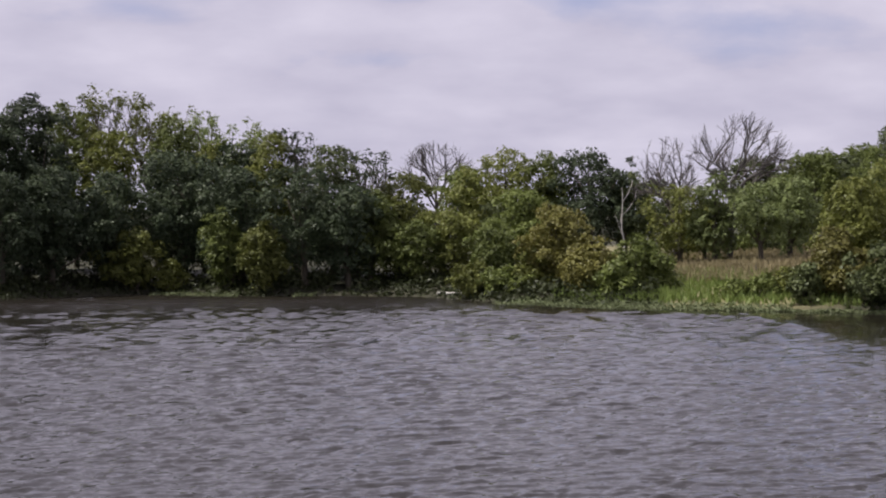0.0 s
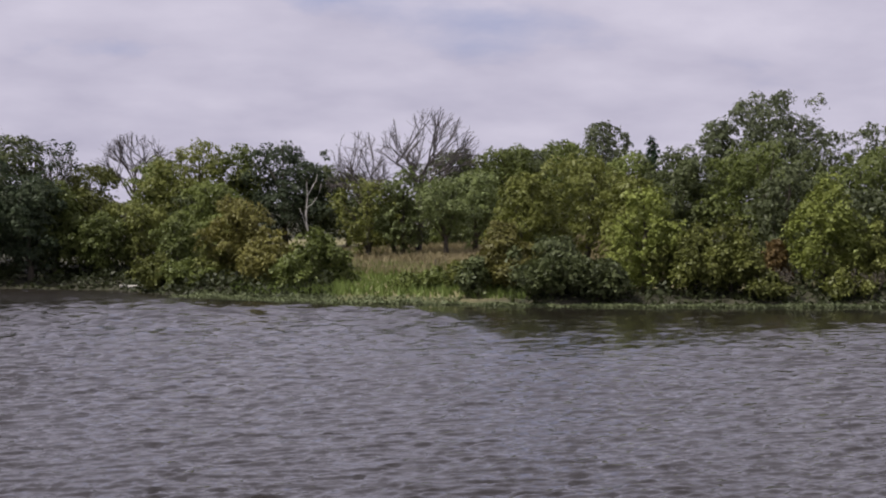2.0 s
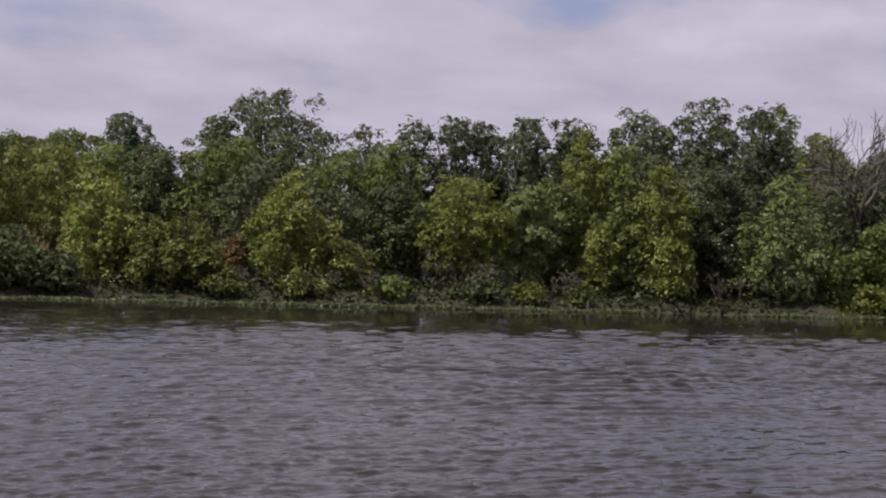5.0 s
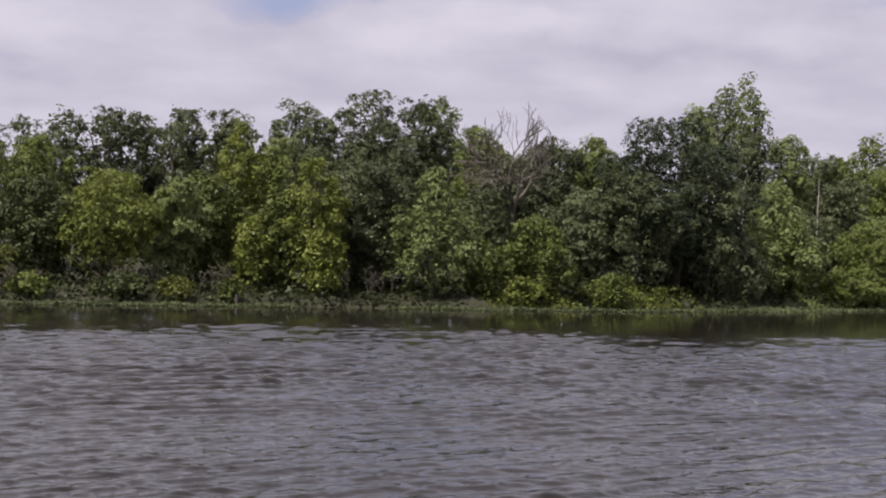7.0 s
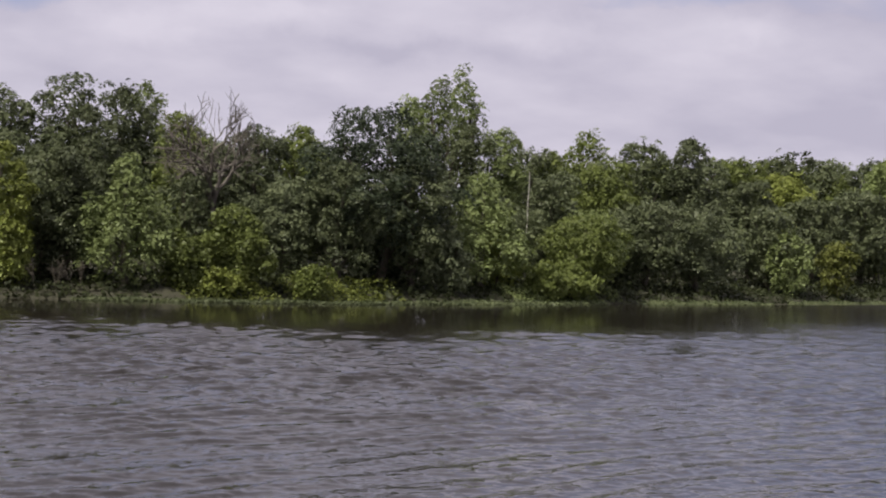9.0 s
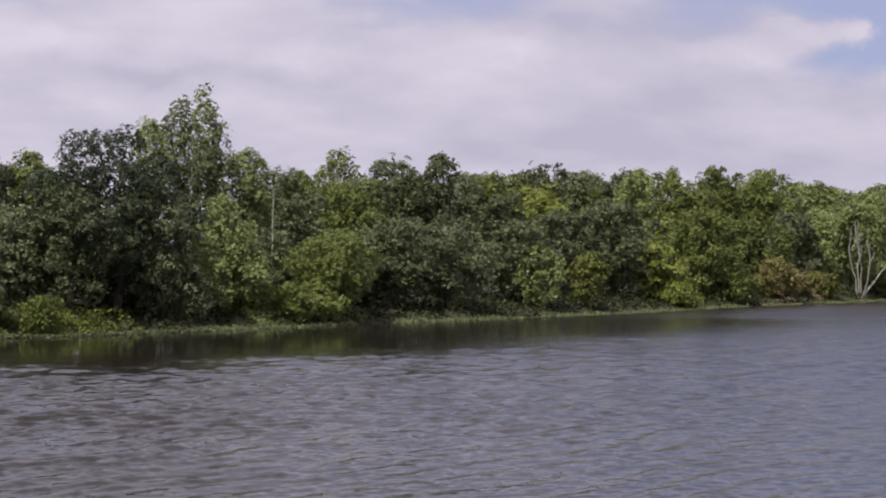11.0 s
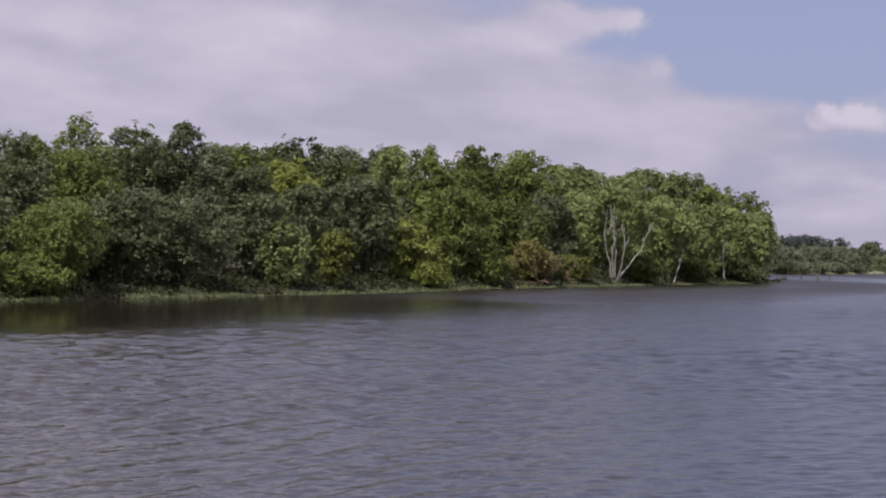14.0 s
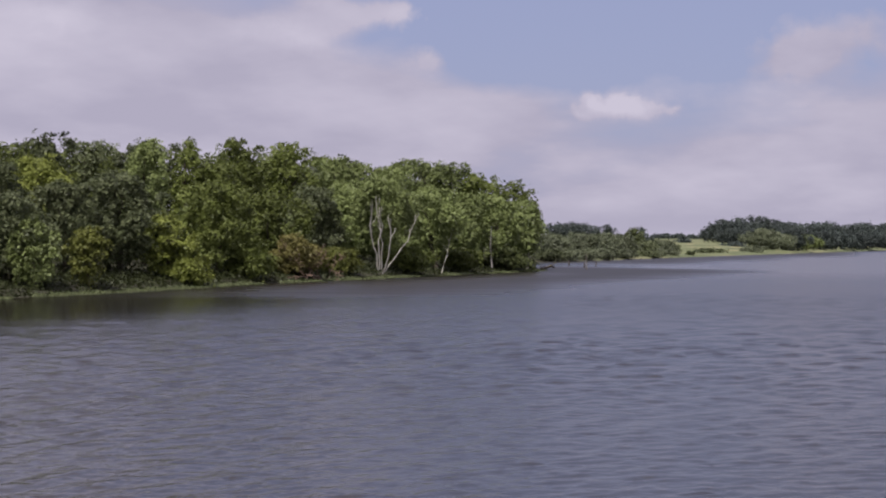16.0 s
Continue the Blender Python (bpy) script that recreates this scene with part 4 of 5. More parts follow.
shrub(51.5, 82.8, 4.2, 1.0, LIME)
tree(53.6, 125.0, 8.7, 1.4, GREY_GREEN, thin=0.5)
tree(53.7, 102.9, 8.9, 1.4, OAK)
tree(54.6, 81.8, 7.2, 1.3, LIME, form="column")
tree(53.2, 83.2, 5.3, 1.0, GREEN, form="column")
shrub(54.5, 80.4, 3.9, 1.0, LIME)
tree(54.8, 99.6, 9.5, 1.5, OAK)
tree(55.2, 92.3, 8.8, 1.1, LIME, form="column")
tree(56.2, 221.3, 12.2, 3.5, OAK)
tree(56.9, 97.2, 9.4, 1.5, OAK)
tree(57.9, 83.5, 7.0, 2.0, OAK)
tree(58.6, 82.3, 7.0, 1.7, OAK)
tree(58.9, 95.6, 7.9, 1.6, GREEN)
tree(60.7, 80.0, 6.8, 2.2, LIGHT, form="spire")
tree(61.6, 86.0, 8.0, 1.8, OAK)
shrub(63.3, 78.4, 3.3, 1.2, GREEN)
tree(64.4, 101.9, 10.2, 1.4, OAK)
shrub(64.7, 77.5, 1.7, 1.2, LIME)
shrub(66.5, 78.7, 4.6, 1.9, GREEN)
tree(68.3, 100.7, 11.2, 1.7, OAK)
tree(69.1, 96.0, 10.7, 1.3, OAK)
shrub(69.7, 76.5, 2.0, 1.1, GREEN)
tree(69.7, 85.9, 7.7, 2.0, GREY_GREEN)
tree(70.0, 89.9, 9.3, 1.8, GREEN)
dead_tree(68.6, 84.4, 10.7, 3.4, BROWN, gnarl=1.7, sweep=-0.4)
tree(71.8, 81.7, 6.1, 1.9, GREY_GREEN)
tree(72.5, 98.8, 11.1, 1.4, LIGHT, form="column")
tree(73.2, 86.9, 8.9, 1.7, GREY_GREEN)
tree(74.1, 80.0, 7.3, 2.4, OAK)
tree(77.0, 88.4, 9.1, 1.5, GREEN)
tree(78.0, 81.4, 10.7, 4.3, SHADE_GREEN)
tree(79.4, 80.0, 7.7, 2.5, OAK)
tree(79.9, 82.6, 5.3, 2.0, OAK, deep=True)
tree(85.6, 81.2, 7.4, 2.6, LIGHT, form="spire")
shrub(80.9, 78.6, 4.2, 1.5, GREY_GREEN)
tree(87.6, 81.8, 5.4, 1.5, LIME, form="spire")
shrub(89.0, 79.1, 2.4, 1.4, GREEN)
shrub(91.5, 79.5, 2.6, 1.5, GREEN)
tree(93.5, 87.0, 4.8, 1.8, OAK, deep=True)
tree(94.0, 80.9, 5.3, 2.6, GREEN)
tree(96.6, 83.2, 5.5, 2.1, LIGHT)
tree(97.1, 87.2, 7.4, 2.2, OAK)
tree(98.1, 98.2, 10.4, 2.5, OAK)
tree(94.4, 99.2, 11.8, 1.5, LIGHT, slim=True, bare=0.5)
tree(97.3, 100.2, 13.1, 1.5, LIGHT, slim=True, bare=0.5)
tree(100.1, 93.5, 4.9, 2.4, OAK, deep=True)
tree(101.0, 84.5, 5.3, 1.8, OAK)
tree(101.2, 97.5, 10.4, 1.7, LIGHT)
tree(101.0, 101.4, 13.9, 1.6, LIGHT, slim=True, bare=0.5)
tree(102.2, 83.5, 6.4, 2.8, OAK)
tree(105.0, 90.6, 8.6, 2.5, GREEN)
tree(106.6, 99.9, 9.2, 2.2, GREY_GREEN)
tree(106.8, 82.9, 5.9, 2.4, GREY_GREEN)
tree(108.6, 100.0, 9.1, 1.5, GREEN)
tree(111.4, 102.6, 8.8, 2.0, GREY_GREEN)
tree(117.2, 83.4, 4.8, 1.3, LIGHT, form="column")
tree(117.0, 85.3, 6.4, 2.1, OAK)
tree(120.1, 100.9, 10.8, 1.7, OAK)
tree(121.4, 97.7, 11.2, 1.9, OAK)
tree(122.8, 107.7, 9.3, 2.3, GREEN)
tree(122.9, 83.7, 4.3, 1.4, OLIVE)
tree(125.8, 113.5, 11.2, 2.0, GREEN, slim=True, bare=0.5)
tree(126.6, 95.2, 8.4, 2.3, OAK)
tree(128.6, 90.5, 7.3, 2.4, OAK)
tree(136.0, 91.3, 8.5, 3.0, OAK)
tree(138.6, 88.6, 5.4, 1.9, LIME)
shrub(138.7, 86.4, 2.6, 1.4, LIME)
tree(140.0, 102.6, 9.5, 2.7, LIME)
tree(143.8, 113.8, 10.4, 2.6, GREEN)
tree(143.8, 111.9, 10.5, 2.9, GREEN)
tree(147.8, 108.5, 11.7, 2.7, OAK)
tree(150.8, 92.7, 8.3, 3.1, GREEN, form="oak")
tree(151.8, 117.2, 10.6, 2.5, OAK)
shrub(152.3, 90.1, 3.4, 2.0, GREEN)
tree(154.0, 103.0, 11.6, 2.5, LIGHT)
tree(159.3, 120.3, 11.0, 3.2, OAK)
shrub(162.4, 92.5, 4.1, 2.4, AMBER)
tree(164.7, 96.8, 7.6, 3.2, GREEN, form="oak")
tree(165.7, 118.2, 11.1, 3.6, GREEN)
tree(168.4, 108.5, 12.7, 2.4, GREEN, form="spire")
tree(169.6, 119.8, 11.3, 2.7, OAK)
tree(171.6, 108.0, 10.4, 2.9, GREEN)
shrub(173.0, 94.0, 2.9, 2.0, OLIVE)
tree(174.5, 124.6, 11.5, 3.4, GREY_GREEN)
tree(177.4, 108.8, 12.8, 2.9, GREEN)
tree(178.7, 123.1, 11.8, 2.9, OAK)
sycamore(182.1, 94.8, 9.8, 3.7)
tree(182.9, 103.5, 8.6, 3.3, GREY_GREEN)
shrub(189.3, 95.8, 3.1, 2.2, GREEN)
tree(191.8, 112.9, 13.2, 3.5, GREEN)
tree(192.1, 104.8, 9.1, 3.2, LIGHT)
tree(199.1, 97.7, 9.5, 3.4, LIGHT, thin=0.8, bare=0.25)
tree(203.6, 113.3, 12.4, 3.4, LIGHT)
shrub(204.8, 97.5, 3.0, 2.5, GREEN)
tree(206.3, 116.6, 12.2, 3.5, LIGHT)
tree(211.7, 101.1, 9.0, 3.2, LIGHT)
tree(214.3, 112.5, 11.9, 3.5, LIGHT)
tree(217.2, 117.9, 12.0, 3.0, LIGHT)
tree(219.0, 101.0, 9.1, 3.7, LIGHT)
shrub(219.2, 99.0, 3.0, 2.4, DARK)
tree(229.0, 102.2, 8.6, 3.4, LIGHT)
tree(232.6, 116.7, 13.3, 3.8, LIGHT)
tree(233.3, 120.2, 13.9, 4.5, LIGHT)
tree(234.7, 114.7, 13.6, 3.2, LIGHT)
tree(235.7, 111.0, 12.1, 3.4, GREEN)
tree(236.2, 106.0, 12.0, 2.6, GREEN, thin=0.7)

# a second row that closes the gaps between the crowns
tree(113.7, 108.8, 7.8, 3.0, GREEN)
tree(118.5, 110.8, 8.4, 2.4, GREEN)
tree(116.8, 106.2, 8.6, 2.7, GREEN)
tree(119.3, 105.9, 8.7, 2.9, GREY_GREEN)
tree(125.7, 108.3, 9.2, 2.8, GREEN)
tree(130.3, 109.2, 9.6, 2.9, GREEN)
tree(140.0, 116.4, 9.1, 2.7, GREEN)
tree(140.9, 112.4, 10.1, 3.0, GREY_GREEN)
tree(145.2, 113.8, 10.3, 2.5, OAK)
tree(151.7, 115.1, 10.3, 2.8, GREEN)
tree(153.4, 113.7, 10.8, 2.8, GREEN)
tree(163.6, 117.8, 11.5, 3.0, OAK)
tree(58.0, 104.5, 7.2, 2.2, GREY_GREEN)
tree(58.6, 99.6, 7.7, 1.9, GREEN)
tree(62.4, 101.0, 7.8, 2.0, GREY_GREEN)
tree(63.0, 98.6, 7.7, 2.4, OAK)
tree(67.0, 99.9, 7.9, 2.1, GREY_GREEN)
tree(70.2, 102.3, 8.1, 2.3, GREEN)
tree(71.5, 97.5, 8.2, 2.1, OAK)
tree(74.3, 97.5, 8.4, 2.3, OAK)
tree(80.6, 104.1, 8.1, 2.5, GREY_GREEN)
tree(79.3, 96.0, 8.2, 2.1, GREY_GREEN)
tree(84.2, 97.8, 8.2, 2.4, OAK)
tree(91.0, 104.4, 8.3, 2.5, GREY_GREEN)
tree(169.8, 114.5, 11.9, 3.0, OAK)
tree(174.3, 113.5, 11.7, 3.2, GREEN)
tree(185.5, 117.0, 11.7, 3.3, GREY_GREEN)
tree(192.0, 116.9, 12.3, 3.4, GREY_GREEN)
tree(197.5, 115.9, 12.4, 3.0, GREY_GREEN)
tree(215.6, 123.4, 12.6, 3.4, GREEN)
tree(215.3, 118.6, 12.3, 2.9, GREEN)
tree(316.4, 172.9, 16.2, 3.3, GREY_GREEN)

# woods across the water
shrub(328.7, 144.1, 2.3, 2.7, GREY_GREEN)
tree(330.9, 146.6, 4.4, 3.2, HAZED_WILLOW)
shrub(337.3, 144.6, 2.1, 2.8, HAZED_WILLOW)
tree(347.3, 151.6, 4.7, 3.4, HAZED_WILLOW)
shrub(350.5, 146.9, 2.4, 2.9, HAZED_WILLOW)
tree(353.9, 151.7, 4.7, 3.4, HAZED_WILLOW)
shrub(365.7, 149.8, 2.1, 3.1, HAZED_WILLOW)
tree(372.2, 157.1, 5.0, 3.8, HAZED_WILLOW)
tree(379.7, 157.5, 4.9, 3.7, HAZED_WILLOW)
shrub(384.8, 153.4, 2.1, 3.2, HAZED_WILLOW)
tree(391.9, 159.7, 5.2, 3.8, HAZED_WILLOW)
tree(405.9, 162.5, 5.0, 3.9, HAZED_WILLOW)
shrub(414.9, 158.9, 1.2, 3.2, GREY_GREEN)
tree(421.9, 163.1, 3.7, 3.3, GREY_GREEN)
tree(432.1, 169.9, 6.5, 2.8, DARK)
tree(446.7, 168.3, 3.9, 3.2, HAZED_WILLOW)
shrub(467.9, 168.7, 1.1, 0.9, DARK)
tree(536.2, 238.7, 6.1, 4.3, HAZED_WOOD)
tree(560.8, 244.9, 6.7, 4.8, HAZED_WOOD)
tree(570.9, 244.6, 6.5, 3.8, HAZED_WOOD)
tree(587.2, 247.2, 5.9, 2.3, HAZED_WOOD)
tree(610.9, 252.9, 6.9, 2.2, HAZED_WOOD)
tree(645.1, 207.6, 8.1, 6.0, HAZED_WILLOW)
tree(663.7, 208.3, 6.9, 5.6, HAZED_WILLOW)
shrub(684.4, 231.8, 1.3, 4.5, HAZED_WOOD)
tree(684.4, 209.4, 8.9, 6.7, HAZED_WOOD)
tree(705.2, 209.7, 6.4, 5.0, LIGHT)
tree(755.8, 257.8, 7.3, 6.9, HAZED_WOOD)
tree(761.2, 221.3, 8.2, 7.4, HAZED_WOOD)
tree(796.9, 264.2, 7.1, 7.3, HAZED_WOOD)
tree(811.1, 228.9, 8.0, 7.9, HAZED_WOOD)
tree(820.1, 283.0, 11.1, 8.1, HAZED_WOOD)
tree(837.8, 295.7, 8.9, 5.5, HAZED_WOOD)
tree(858.3, 288.7, 12.5, 8.5, HAZED_WOOD)
tree(868.9, 237.8, 7.9, 8.5, HAZED_WOOD)
tree(906.4, 296.2, 14.3, 7.1, HAZED_WOOD)
tree(908.6, 266.2, 12.0, 8.3, HAZED_WOOD)
tree(924.6, 278.7, 10.7, 8.5, HAZED_WOOD)
tree(929.7, 265.3, 12.8, 8.5, HAZED_WOOD)
tree(934.5, 247.9, 8.9, 9.2, HAZED_WOOD)
tree(939.6, 291.2, 11.8, 8.6, HAZED_WOOD)
tree(952.5, 303.4, 12.9, 8.8, HAZED_WOOD)
tree(959.6, 266.1, 12.3, 8.8, HAZED_WOOD)
tree(1014.9, 260.7, 8.2, 10.0, HAZED_WOOD)
tree(1028.2, 277.0, 14.0, 9.4, HAZED_WOOD)
shrub(1062.1, 412.2, 2.7, 5.0, HAZED_WOOD)
shrub(1086.4, 416.0, 3.1, 5.1, HAZED_WOOD)
tree(1107.6, 289.7, 13.6, 10.2, HAZED_WOOD)
tree(1110.1, 275.9, 9.4, 10.9, HAZED_WOOD)
shrub(1120.7, 421.6, 3.3, 5.2, HAZED_WOOD)
shrub(1166.1, 428.8, 3.2, 5.4, HAZED_WOOD)
tree(1199.9, 304.4, 15.7, 11.0, HAZED_WOOD)
shrub(1214.4, 436.4, 4.6, 5.7, HAZED_WOOD)
tree(1317.9, 323.2, 17.0, 12.2, HAZED_WOOD)
shrub(433.5, 164.0, 1.6, 2.6, HAZED_WILLOW)
shrub(446.0, 166.0, 1.4, 2.4, HAZED_WILLOW)
tree(456.5, 174.0, 2.6, 2.0, GREY_GREEN)
tree(477.4, 177.4, 2.5, 1.8, GREY_GREEN)
shrub(504.6, 179.7, 0.9, 2.4, GREY_GREEN)
shrub(517.0, 181.9, 1.0, 2.6, GREY_GREEN)
shrub(530.6, 184.0, 0.9, 2.4, GREY_GREEN)
shrub(645.6, 251.1, 3.4, 1.5, HAZED_WOOD)
shrub(724.9, 268.4, 1.6, 3.5, HAZED_WOOD)
tree(652.5, 257.3, 6.0, 1.6, HAZED_WOOD)
shrub(581.7, 190.5, 2.2, 3.0, HAZED_WILLOW)

# ---- single dead stems, stumps and posts ----


def snag(x, y, top, lean, name, label, category, bark, thick=0.12, arms=3):
    """A dead standing stem with a few broken arms."""
    rng = next_random()
    base = new(name)
    base.location = (x, y, ground_z(x, y) - 0.15)
    h = top - base.location.z
    pts = bend(rng, (0, 0, 0), (lean[0], lean[1], h), 0.02, 8)
    part("stem", *tube(pts, np.linspace(thick, thick * 0.35, 8), 8), bark, base, smooth=True)
    for k in range(arms):
        a = rng.uniform(0, 6.28)
        i = 3 + k % 4
        tip = pts[i] + np.array((math.cos(a) * 0.9, math.sin(a) * 0.5, rng.uniform(0.8, 1.7)))
        part("branch", *tube(bend(rng, pts[i], tip, 0.08, 5), np.linspace(thick * 0.45, 0.015, 5), 6), bark, base, smooth=True)
    return tagged(base, label, category)


snag(11.1, 108.0, 6.6, (-0.3, 0), "dead_tree", "bleached white dead tree with broken forked arms", "dead tree", PALE_BARK, 0.06, 4)
snag(95.5, 88.1, 8.3, (0.15, 0), "dead_tree", "thin bleached dead stem standing among leafy trees", "dead tree", PALE_BARK, 0.06, 0)
snag(63.8, 79.0, 3.2, (0.25, 0), "tree_stump", "pale weathered broken stump on the bank", "tree stump", PALE_BARK, 0.16, 0)
snag(214.5, 98.6, 5.5, (-0.2, 0), "dead_tree", "thin pale dead stem at the water's edge", "dead tree", PALE_BARK, 0.11, 0)
snag(196.6, 95.8, 5.0, (2.4, -0.2), "leaning_trunk", "pale leaning trunk beside the white-stemmed tree", "tree trunk", PALE_BARK, 0.055, 3)
snag(228.0, 100.5, 4.6, (0.2, 0), "dead_tree", "thin pale dead stem at the tip of the point", "dead tree", PALE_BARK, 0.09, 1)
snag(136.8, 99.0, 8.0, (0.7, 0), "dead_tree", "slender grey dead stem among the trees", "dead tree", GREY, 0.10, 2)


snag(12.2, 101.5, 2.1, (0.3, 0), "tree_stump", "dark leaning dead stub in the dry meadow", "tree stump", BROWN, 0.10, 1)
snag(17.9, 102.2, 1.95, (-0.05, 0), "tree_stump", "short dark stub in the dry meadow grass", "tree stump", BROWN, 0.09, 0)


snag(246.0, 100.5, 2.2, (0.1, 0), "dead_tree", "weathered grey dead stem standing in the lake off the point", "dead tree", BROWN, 0.15, 0)


def log(x, y, z, long, thick, turn, tilt, name, label, category, bark):
    """A fallen trunk or branch, thicker at one end, with the stub of a limb."""
    rng = next_random()
    base = new(name)
    base.location = (x, y, z)
    way = np.array((math.cos(turn), math.sin(turn), tilt))
    pts = bend(rng, -way * long / 2, way * long / 2, 0.04, 6)
    v, f = tube(pts, np.linspace(thick, thick * 0.5, 6), 8)
    part("stem", v, f.tolist() + [list(range(8))[::-1], list(range(len(v) - 8, len(v)))], bark, base)
    part("branch", *tube(bend(rng, pts[3], pts[3] + np.array((0.1, -0.1, 0.12)) * long, 0.08, 4), np.linspace(thick * 0.4, thick * 0.15, 4), 6), bark, base, smooth=True)
    tagged(base, label, category)


# a log shape stands in for the thin low spit off the point
log(245.0, 105.6, 0.12, 9.0, 0.24, 0.25, 0.01, "spit_log", "low dark spit off the point, shaped as a log", "log", BARK)
for x, y, long, turn in ((0.0, 109.2, 0.8, 0.3), (0.8, 107.4, 1.3, -0.2), (1.6, 105.3, 0.7, 0.6)):
    log(x, y, ground_z(x, y) + 0.08, long, 0.09, turn, 0.05, "driftwood", "bleached driftwood lying on the muddy bank", "driftwood", PALE_BARK)


def post(x, y, h, thick, label="dark weathered wooden post standing in the lake"):
    rng = next_random()
    base = new("wooden_post")
    base.location = (x, y, -0.6)
    pts = bend(rng, (0, 0, 0), (rng.uniform(-0.08, 0.08), 0, h + 0.6), 0.01, 5)
    v, f = tube(pts, np.linspace(thick, thick * 0.8, 5), 9)
    f = f.tolist() + [list(range(len(v) - 9, len(v)))]
    part("shaft", v, f, GREY, base)
    tagged(base, label, "post", "posts in the water")


post(277.2, 117.1, 0.9, 0.14)
post(273.6, 111.0, 0.8, 0.12)
post(262.0, 107.8, 0.7, 0.12)
post(49.2, 79.3, 0.55, 0.10, "short dark wooden stake at the shore")


def brush_pile(x, y, long, high):
    rng = next_random()
    base = new("brush_pile")
    base.location = (x, y, ground_z(x, y) - 0.1)
    for _ in range(7):
        a = rng.uniform(0, 6.28)
        pieces = []
        w = np.array((math.cos(a), 0.35 * math.sin(a), rng.uniform(0.25, 0.9)))
        fork(rng, pieces, np.array((rng.uniform(-0.3, 0.3) * long, 0, 0.1)), w / np.linalg.norm(w), high * rng.uniform(0.5, 0.8), 0.05, 2, 0.42, -0.03)
        part("bough", *join(pieces), RED_TWIG, base, smooth=True)
    tagged(base, "fallen tree top with reddish dead twigs on the shore", "fallen branches")


brush_pile(163.5, 90.7, 6.5, 2.4)


def thicket(x, y, wide, high):
    """A tangle of thin grey-brown stems low on the bank."""
    rng = next_random()
    base = new("thicket")
    base.location = (x, y, ground_z(x, y) - 0.05)
    for _ in range(6):
        pieces = []
        w = np.array((rng.normal(0, 0.35), rng.normal(0, 0.25), 1.0))
        fork(rng, pieces, np.array((rng.uniform(-0.5, 0.5) * wide, rng.uniform(-0.4, 0.4), 0)), w / np.linalg.norm(w), high * 0.33, 0.025, 2, 0.35, 0.0, 0.1)
        part("stem", *join(pieces), BARK, base, smooth=True)
    tagged(base, "tangle of leafless grey-brown stems low on the bank", "thicket", "thickets")


for x in (31.0, 36.2, 39.0, 44.0, 48.4, 56.5):
    thicket(x, float(np.interp(x, SHORE[4:30, 0], SHORE[4:30, 1])) + 1.6, 2.2, 1.6)

# ---- low plants ----


def blades(rng, p, high, wide):
    """Upright blades, one triangle each, at rows of x, y, z."""
    m = len(p)
    a = rng.uniform(0, 2 * math.pi, m)
    side = np.stack([np.cos(a), np.sin(a), 0 * a], 1) * (wide * rng.uniform(0.6, 1.4, m))[:, None] / 2
    tip = p + np.stack([rng.normal(0, 0.25, m) * high, rng.normal(0, 0.25, m) * high, high * rng.uniform(0.5, 1.2, m)], 1)
    v = np.stack([p - side, p + side, tip], 1).reshape(-1, 3)
    return v, np.arange(3 * m).reshape(-1, 3)


def scatter(rng, n, x0, x1, y0, y1, near, far):
    p = np.stack([rng.uniform(x0, x1, n), rng.uniform(y0, y1, n)], 1)
    d = inland(p)
    return p[(d > near) & (d < far)]


def along_shore(rng, n, x0, x1, out, back):
    """Places scattered along the waterline between two x, from out metres before it to back metres behind it."""
    a, b = SHORE[:-1], SHORE[1:]
    length = np.hypot(*(b - a).T) * ((a[:, 0] >= x0) & (b[:, 0] <= x1))
    k = rng.choice(len(a), n, p=length / length.sum())
    way = (b - a)[k] / np.hypot(*(b - a)[k].T)[:, None]
    off = rng.uniform(-out, back, n)
    return a[k] + (b - a)[k] * rng.random(n)[:, None] + np.stack([-way[:, 1], way[:, 0]], 1) * off[:, None]


def patches(p, scale, level):
    """Keeps the places where plants grow in patches."""
    g = np.sin(p[:, 0] * scale) + np.sin(p[:, 0] * scale * 2.37 + 1.3) + 0.8 * np.sin(p[:, 0] * scale * 0.41 + 4)
    return p[g > level]


def low_leaves(rng, p, high, size):
    """Loose leaves over rows of x, y, z, up to a height."""
    m = len(p)
    q = p + np.stack([0 * high, 0 * high, high * rng.random(m)], 1)
    n = rng.normal(0, 0.5, (m, 3)) + (0, 0, 0.7)
    n /= np.linalg.norm(n, axis=1)[:, None]
    t = np.cross(n, rng.normal(size=(m, 3)))
    t /= np.linalg.norm(t, axis=1)[:, None]
    b = np.cross(n, t)
    long = size * rng.uniform(0.6, 1.4, m)[:, None]
    v = np.stack([q - t * long * 0.5 + b * long * 0.4, q - t * long * 0.5 - b * long * 0.4, q + t * long * 0.6], 1).reshape(-1, 3)
    return v, np.arange(3 * m).reshape(-1, 3)


def shore_plants(x0, x1, n, out, back, high, level, label):
    rng = next_random()
    p = patches(along_shore(rng, n, x0, x1, out, back), 0.32, level)
    z = np.maximum(land_height(p), 0.0) - 0.01
    rise = high * (0.75 + 0.35 * np.sin(p[:, 0] * 2.3) * np.sin(p[:, 0] * 0.9 + 1))
    v, f = low_leaves(rng, np.c_[p, z], rise, 0.11)
    tagged(new("shore_plants", mesh_of("shore_plants", v, f, REED)), label, "water plants", kind="stuff")


shore_plants(-80, 3, 14000, 1.5, 0.4, 0.26, 0.6, "low light green water plants in patches along the bank")
shore_plants(3, 17, 8000, 1.2, 0.8, 0.22, -2.6, "low light green water plants fringing the meadow")
shore_plants(16, 29, 3500, 0.8, 0.1, 0.16, -0.9, "low green water plants under the bushes")
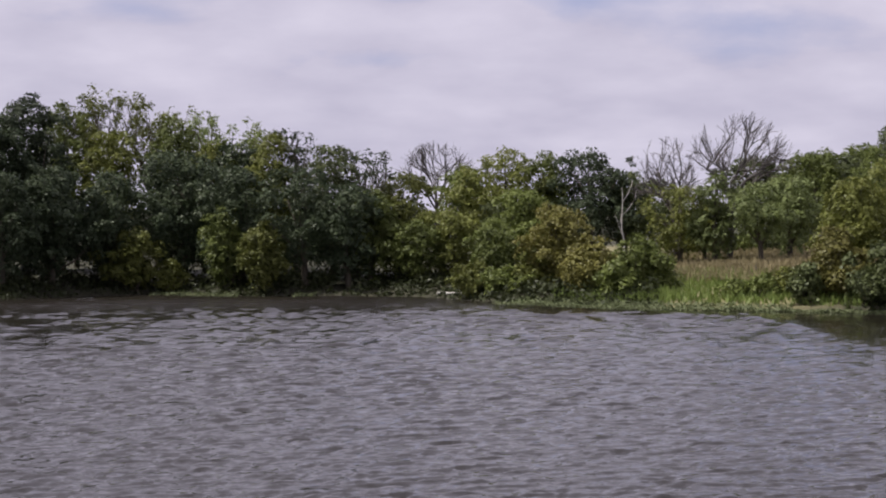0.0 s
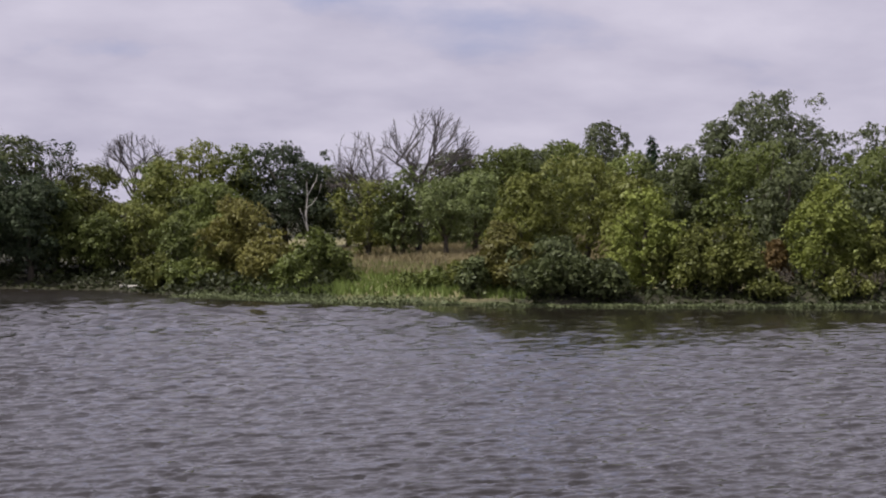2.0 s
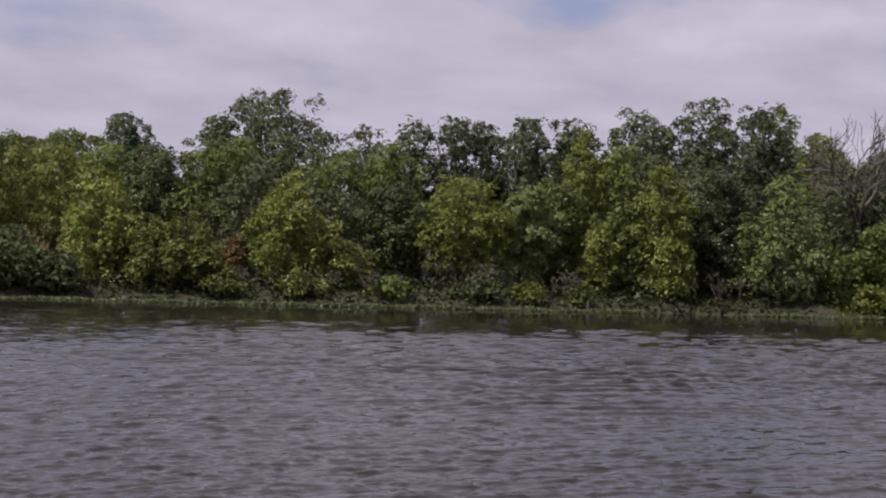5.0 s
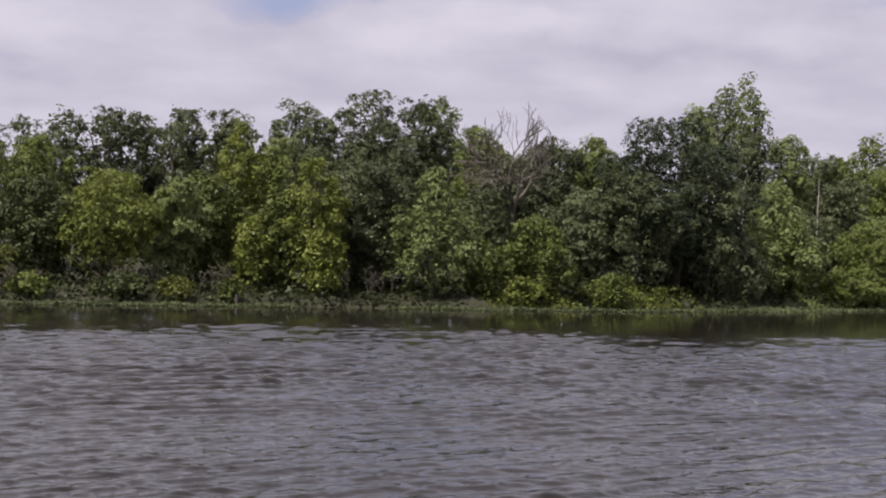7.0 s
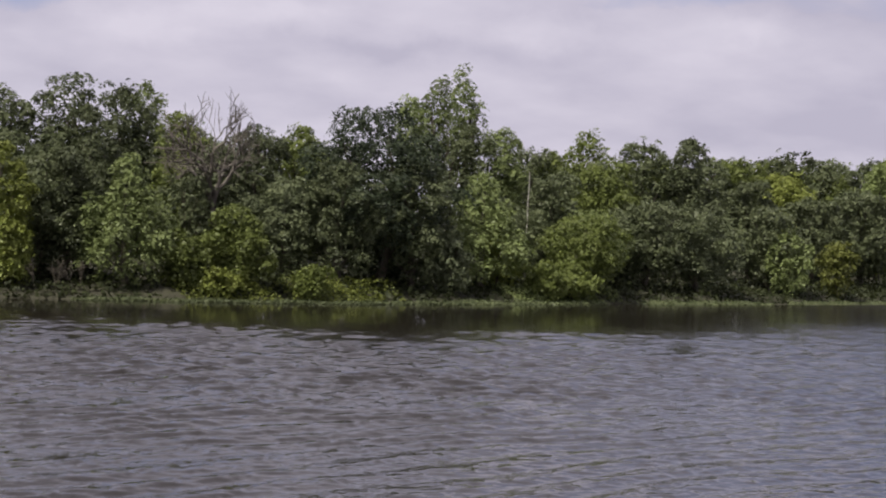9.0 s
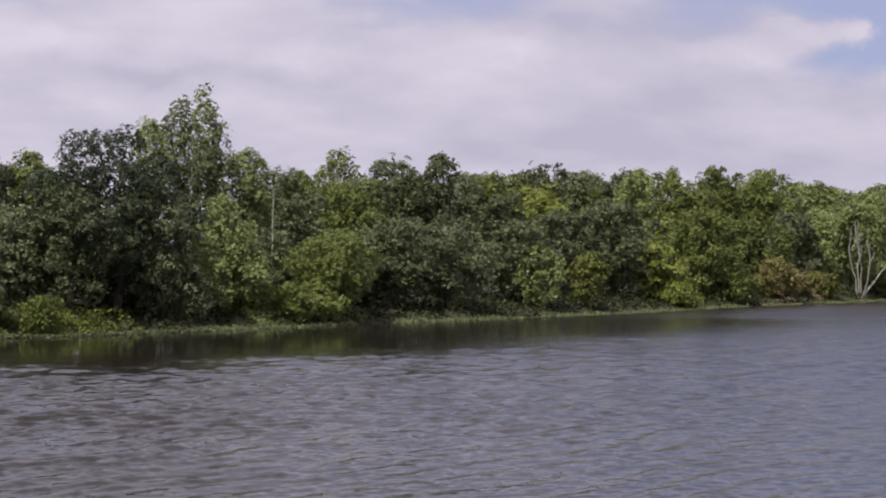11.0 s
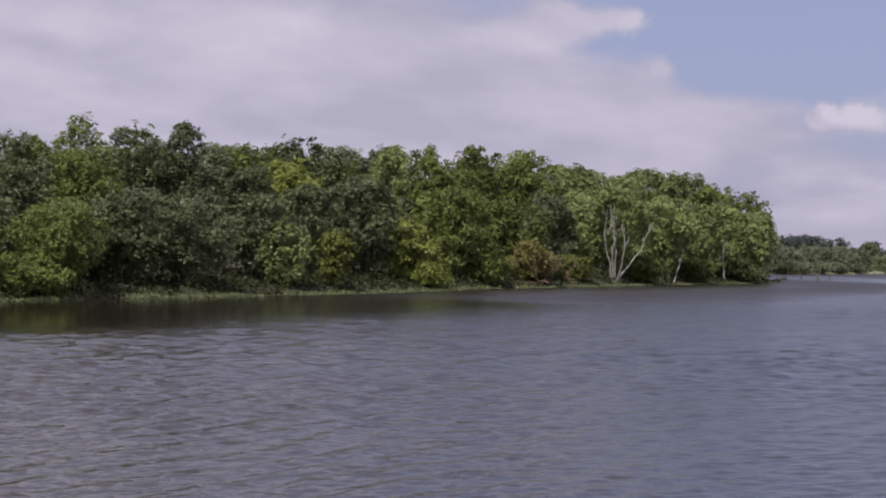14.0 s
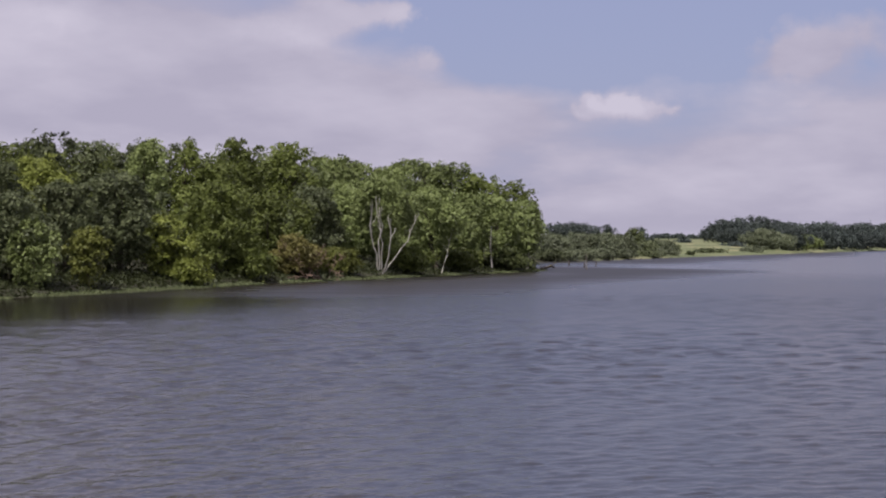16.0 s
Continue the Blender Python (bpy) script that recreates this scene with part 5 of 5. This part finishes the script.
shore_plants(27, 80, 26000, 1.0, 0.2, 0.15, -1.2, "low grey-green water plants fringing the shore")
shore_plants(80, 234, 44000, 1.0, 0.45, 0.17, -1.3, "low grey-green water plants in patches before the wood")


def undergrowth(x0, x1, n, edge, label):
    """Weeds and saplings that hide the ground under the trees; the trees' shade is in their colour."""
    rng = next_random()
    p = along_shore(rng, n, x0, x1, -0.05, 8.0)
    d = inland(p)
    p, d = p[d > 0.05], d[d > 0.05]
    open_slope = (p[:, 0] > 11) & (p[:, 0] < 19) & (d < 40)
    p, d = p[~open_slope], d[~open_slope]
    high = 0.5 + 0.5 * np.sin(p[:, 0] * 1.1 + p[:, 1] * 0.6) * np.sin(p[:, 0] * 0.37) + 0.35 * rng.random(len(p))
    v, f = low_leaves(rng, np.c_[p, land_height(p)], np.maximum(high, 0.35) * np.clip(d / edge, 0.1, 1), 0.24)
    tagged(new("undergrowth", mesh_of("undergrowth", v, f, SHADE_TONED)), label, "undergrowth", kind="stuff")


undergrowth(-80, 12, 32000, 1.8, "leafy weeds under the trees along the cove, darkened with the trees' shade")
undergrowth(12, 234, 44000, 4.5, "leafy weeds under the trees along the shore, darkened with the trees' shade")


def bank_weeds(x0, x1, n, high, mat, label):
    """Knee-high weeds on a sunny stretch of the bank, thick in places."""
    rng = next_random()
    p = along_shore(rng, n, 40, 110, -0.1, 3.2)
    p = p[(p[:, 0] > x0) & (p[:, 0] < x1)]
    p = patches(p, 0.8, -0.9)
    d = inland(p)
    p, d = p[d > 0.1], d[d > 0.1]
    rise = high * (0.6 + 0.4 * np.sin(p[:, 0] * 1.7) * np.sin(p[:, 0] * 0.6 + p[:, 1])) * np.clip(d / 1.0, 0.3, 1)
    v, f = low_leaves(rng, np.c_[p, land_height(p)], rise, 0.13)
    tagged(new("bank_weeds", mesh_of("bank_weeds", v, f, mat)), label, "weeds", kind="stuff")


bank_weeds(61.5, 76.0, 30000, 1.25, LIME[1], "yellow-green weeds on the open bank below the dead tree")
bank_weeds(86.0, 96.0, 30000, 1.0, LIGHT[1], "light green weeds at the foot of the trees")


def meadow(name, n, x0, x1, near, far, high, mat, label):
    rng = next_random()
    p = scatter(rng, n, x0, x1, 84, 128, near, far)
    v, f = blades(rng, np.c_[p, land_height(p) - 0.05], high * rng.uniform(0.7, 1.2, len(p)), 0.12)
    tagged(new(name, mesh_of(name, v, f, mat)), label, "grass", kind="stuff")


meadow("meadow_grass", 60000, 10, 33, 9, 42, 0.55, HAY, "tall straw-coloured dry grass on the open slope")
meadow("bank_grass", 26000, 6, 20, 0.8, 15, 0.5, FRESH, "fresh green grass and weeds above the water")

# ---- trees that stand inside the wood, behind the front row ----
for x in np.arange(34, 226, 4.6):
    k = next_random()
    along = float(np.interp(x, SHORE[4:30, 0], SHORE[4:30, 1]))
    tree(x + k.uniform(-1.5, 1.5), along + k.uniform(8, 15), k.uniform(5.2, 6.6), k.uniform(1.8, 2.4), LIGHT if x > 155 else OAK if k.random() < 0.6 else GREEN, thin=0.76, deep=True)
for x in np.arange(-31, -2, 4.2):
    k = next_random()
    tree(x, 122 + k.uniform(-1, 5), k.uniform(5.6, 7.0), k.uniform(2.0, 2.6), DARK, deep=True)
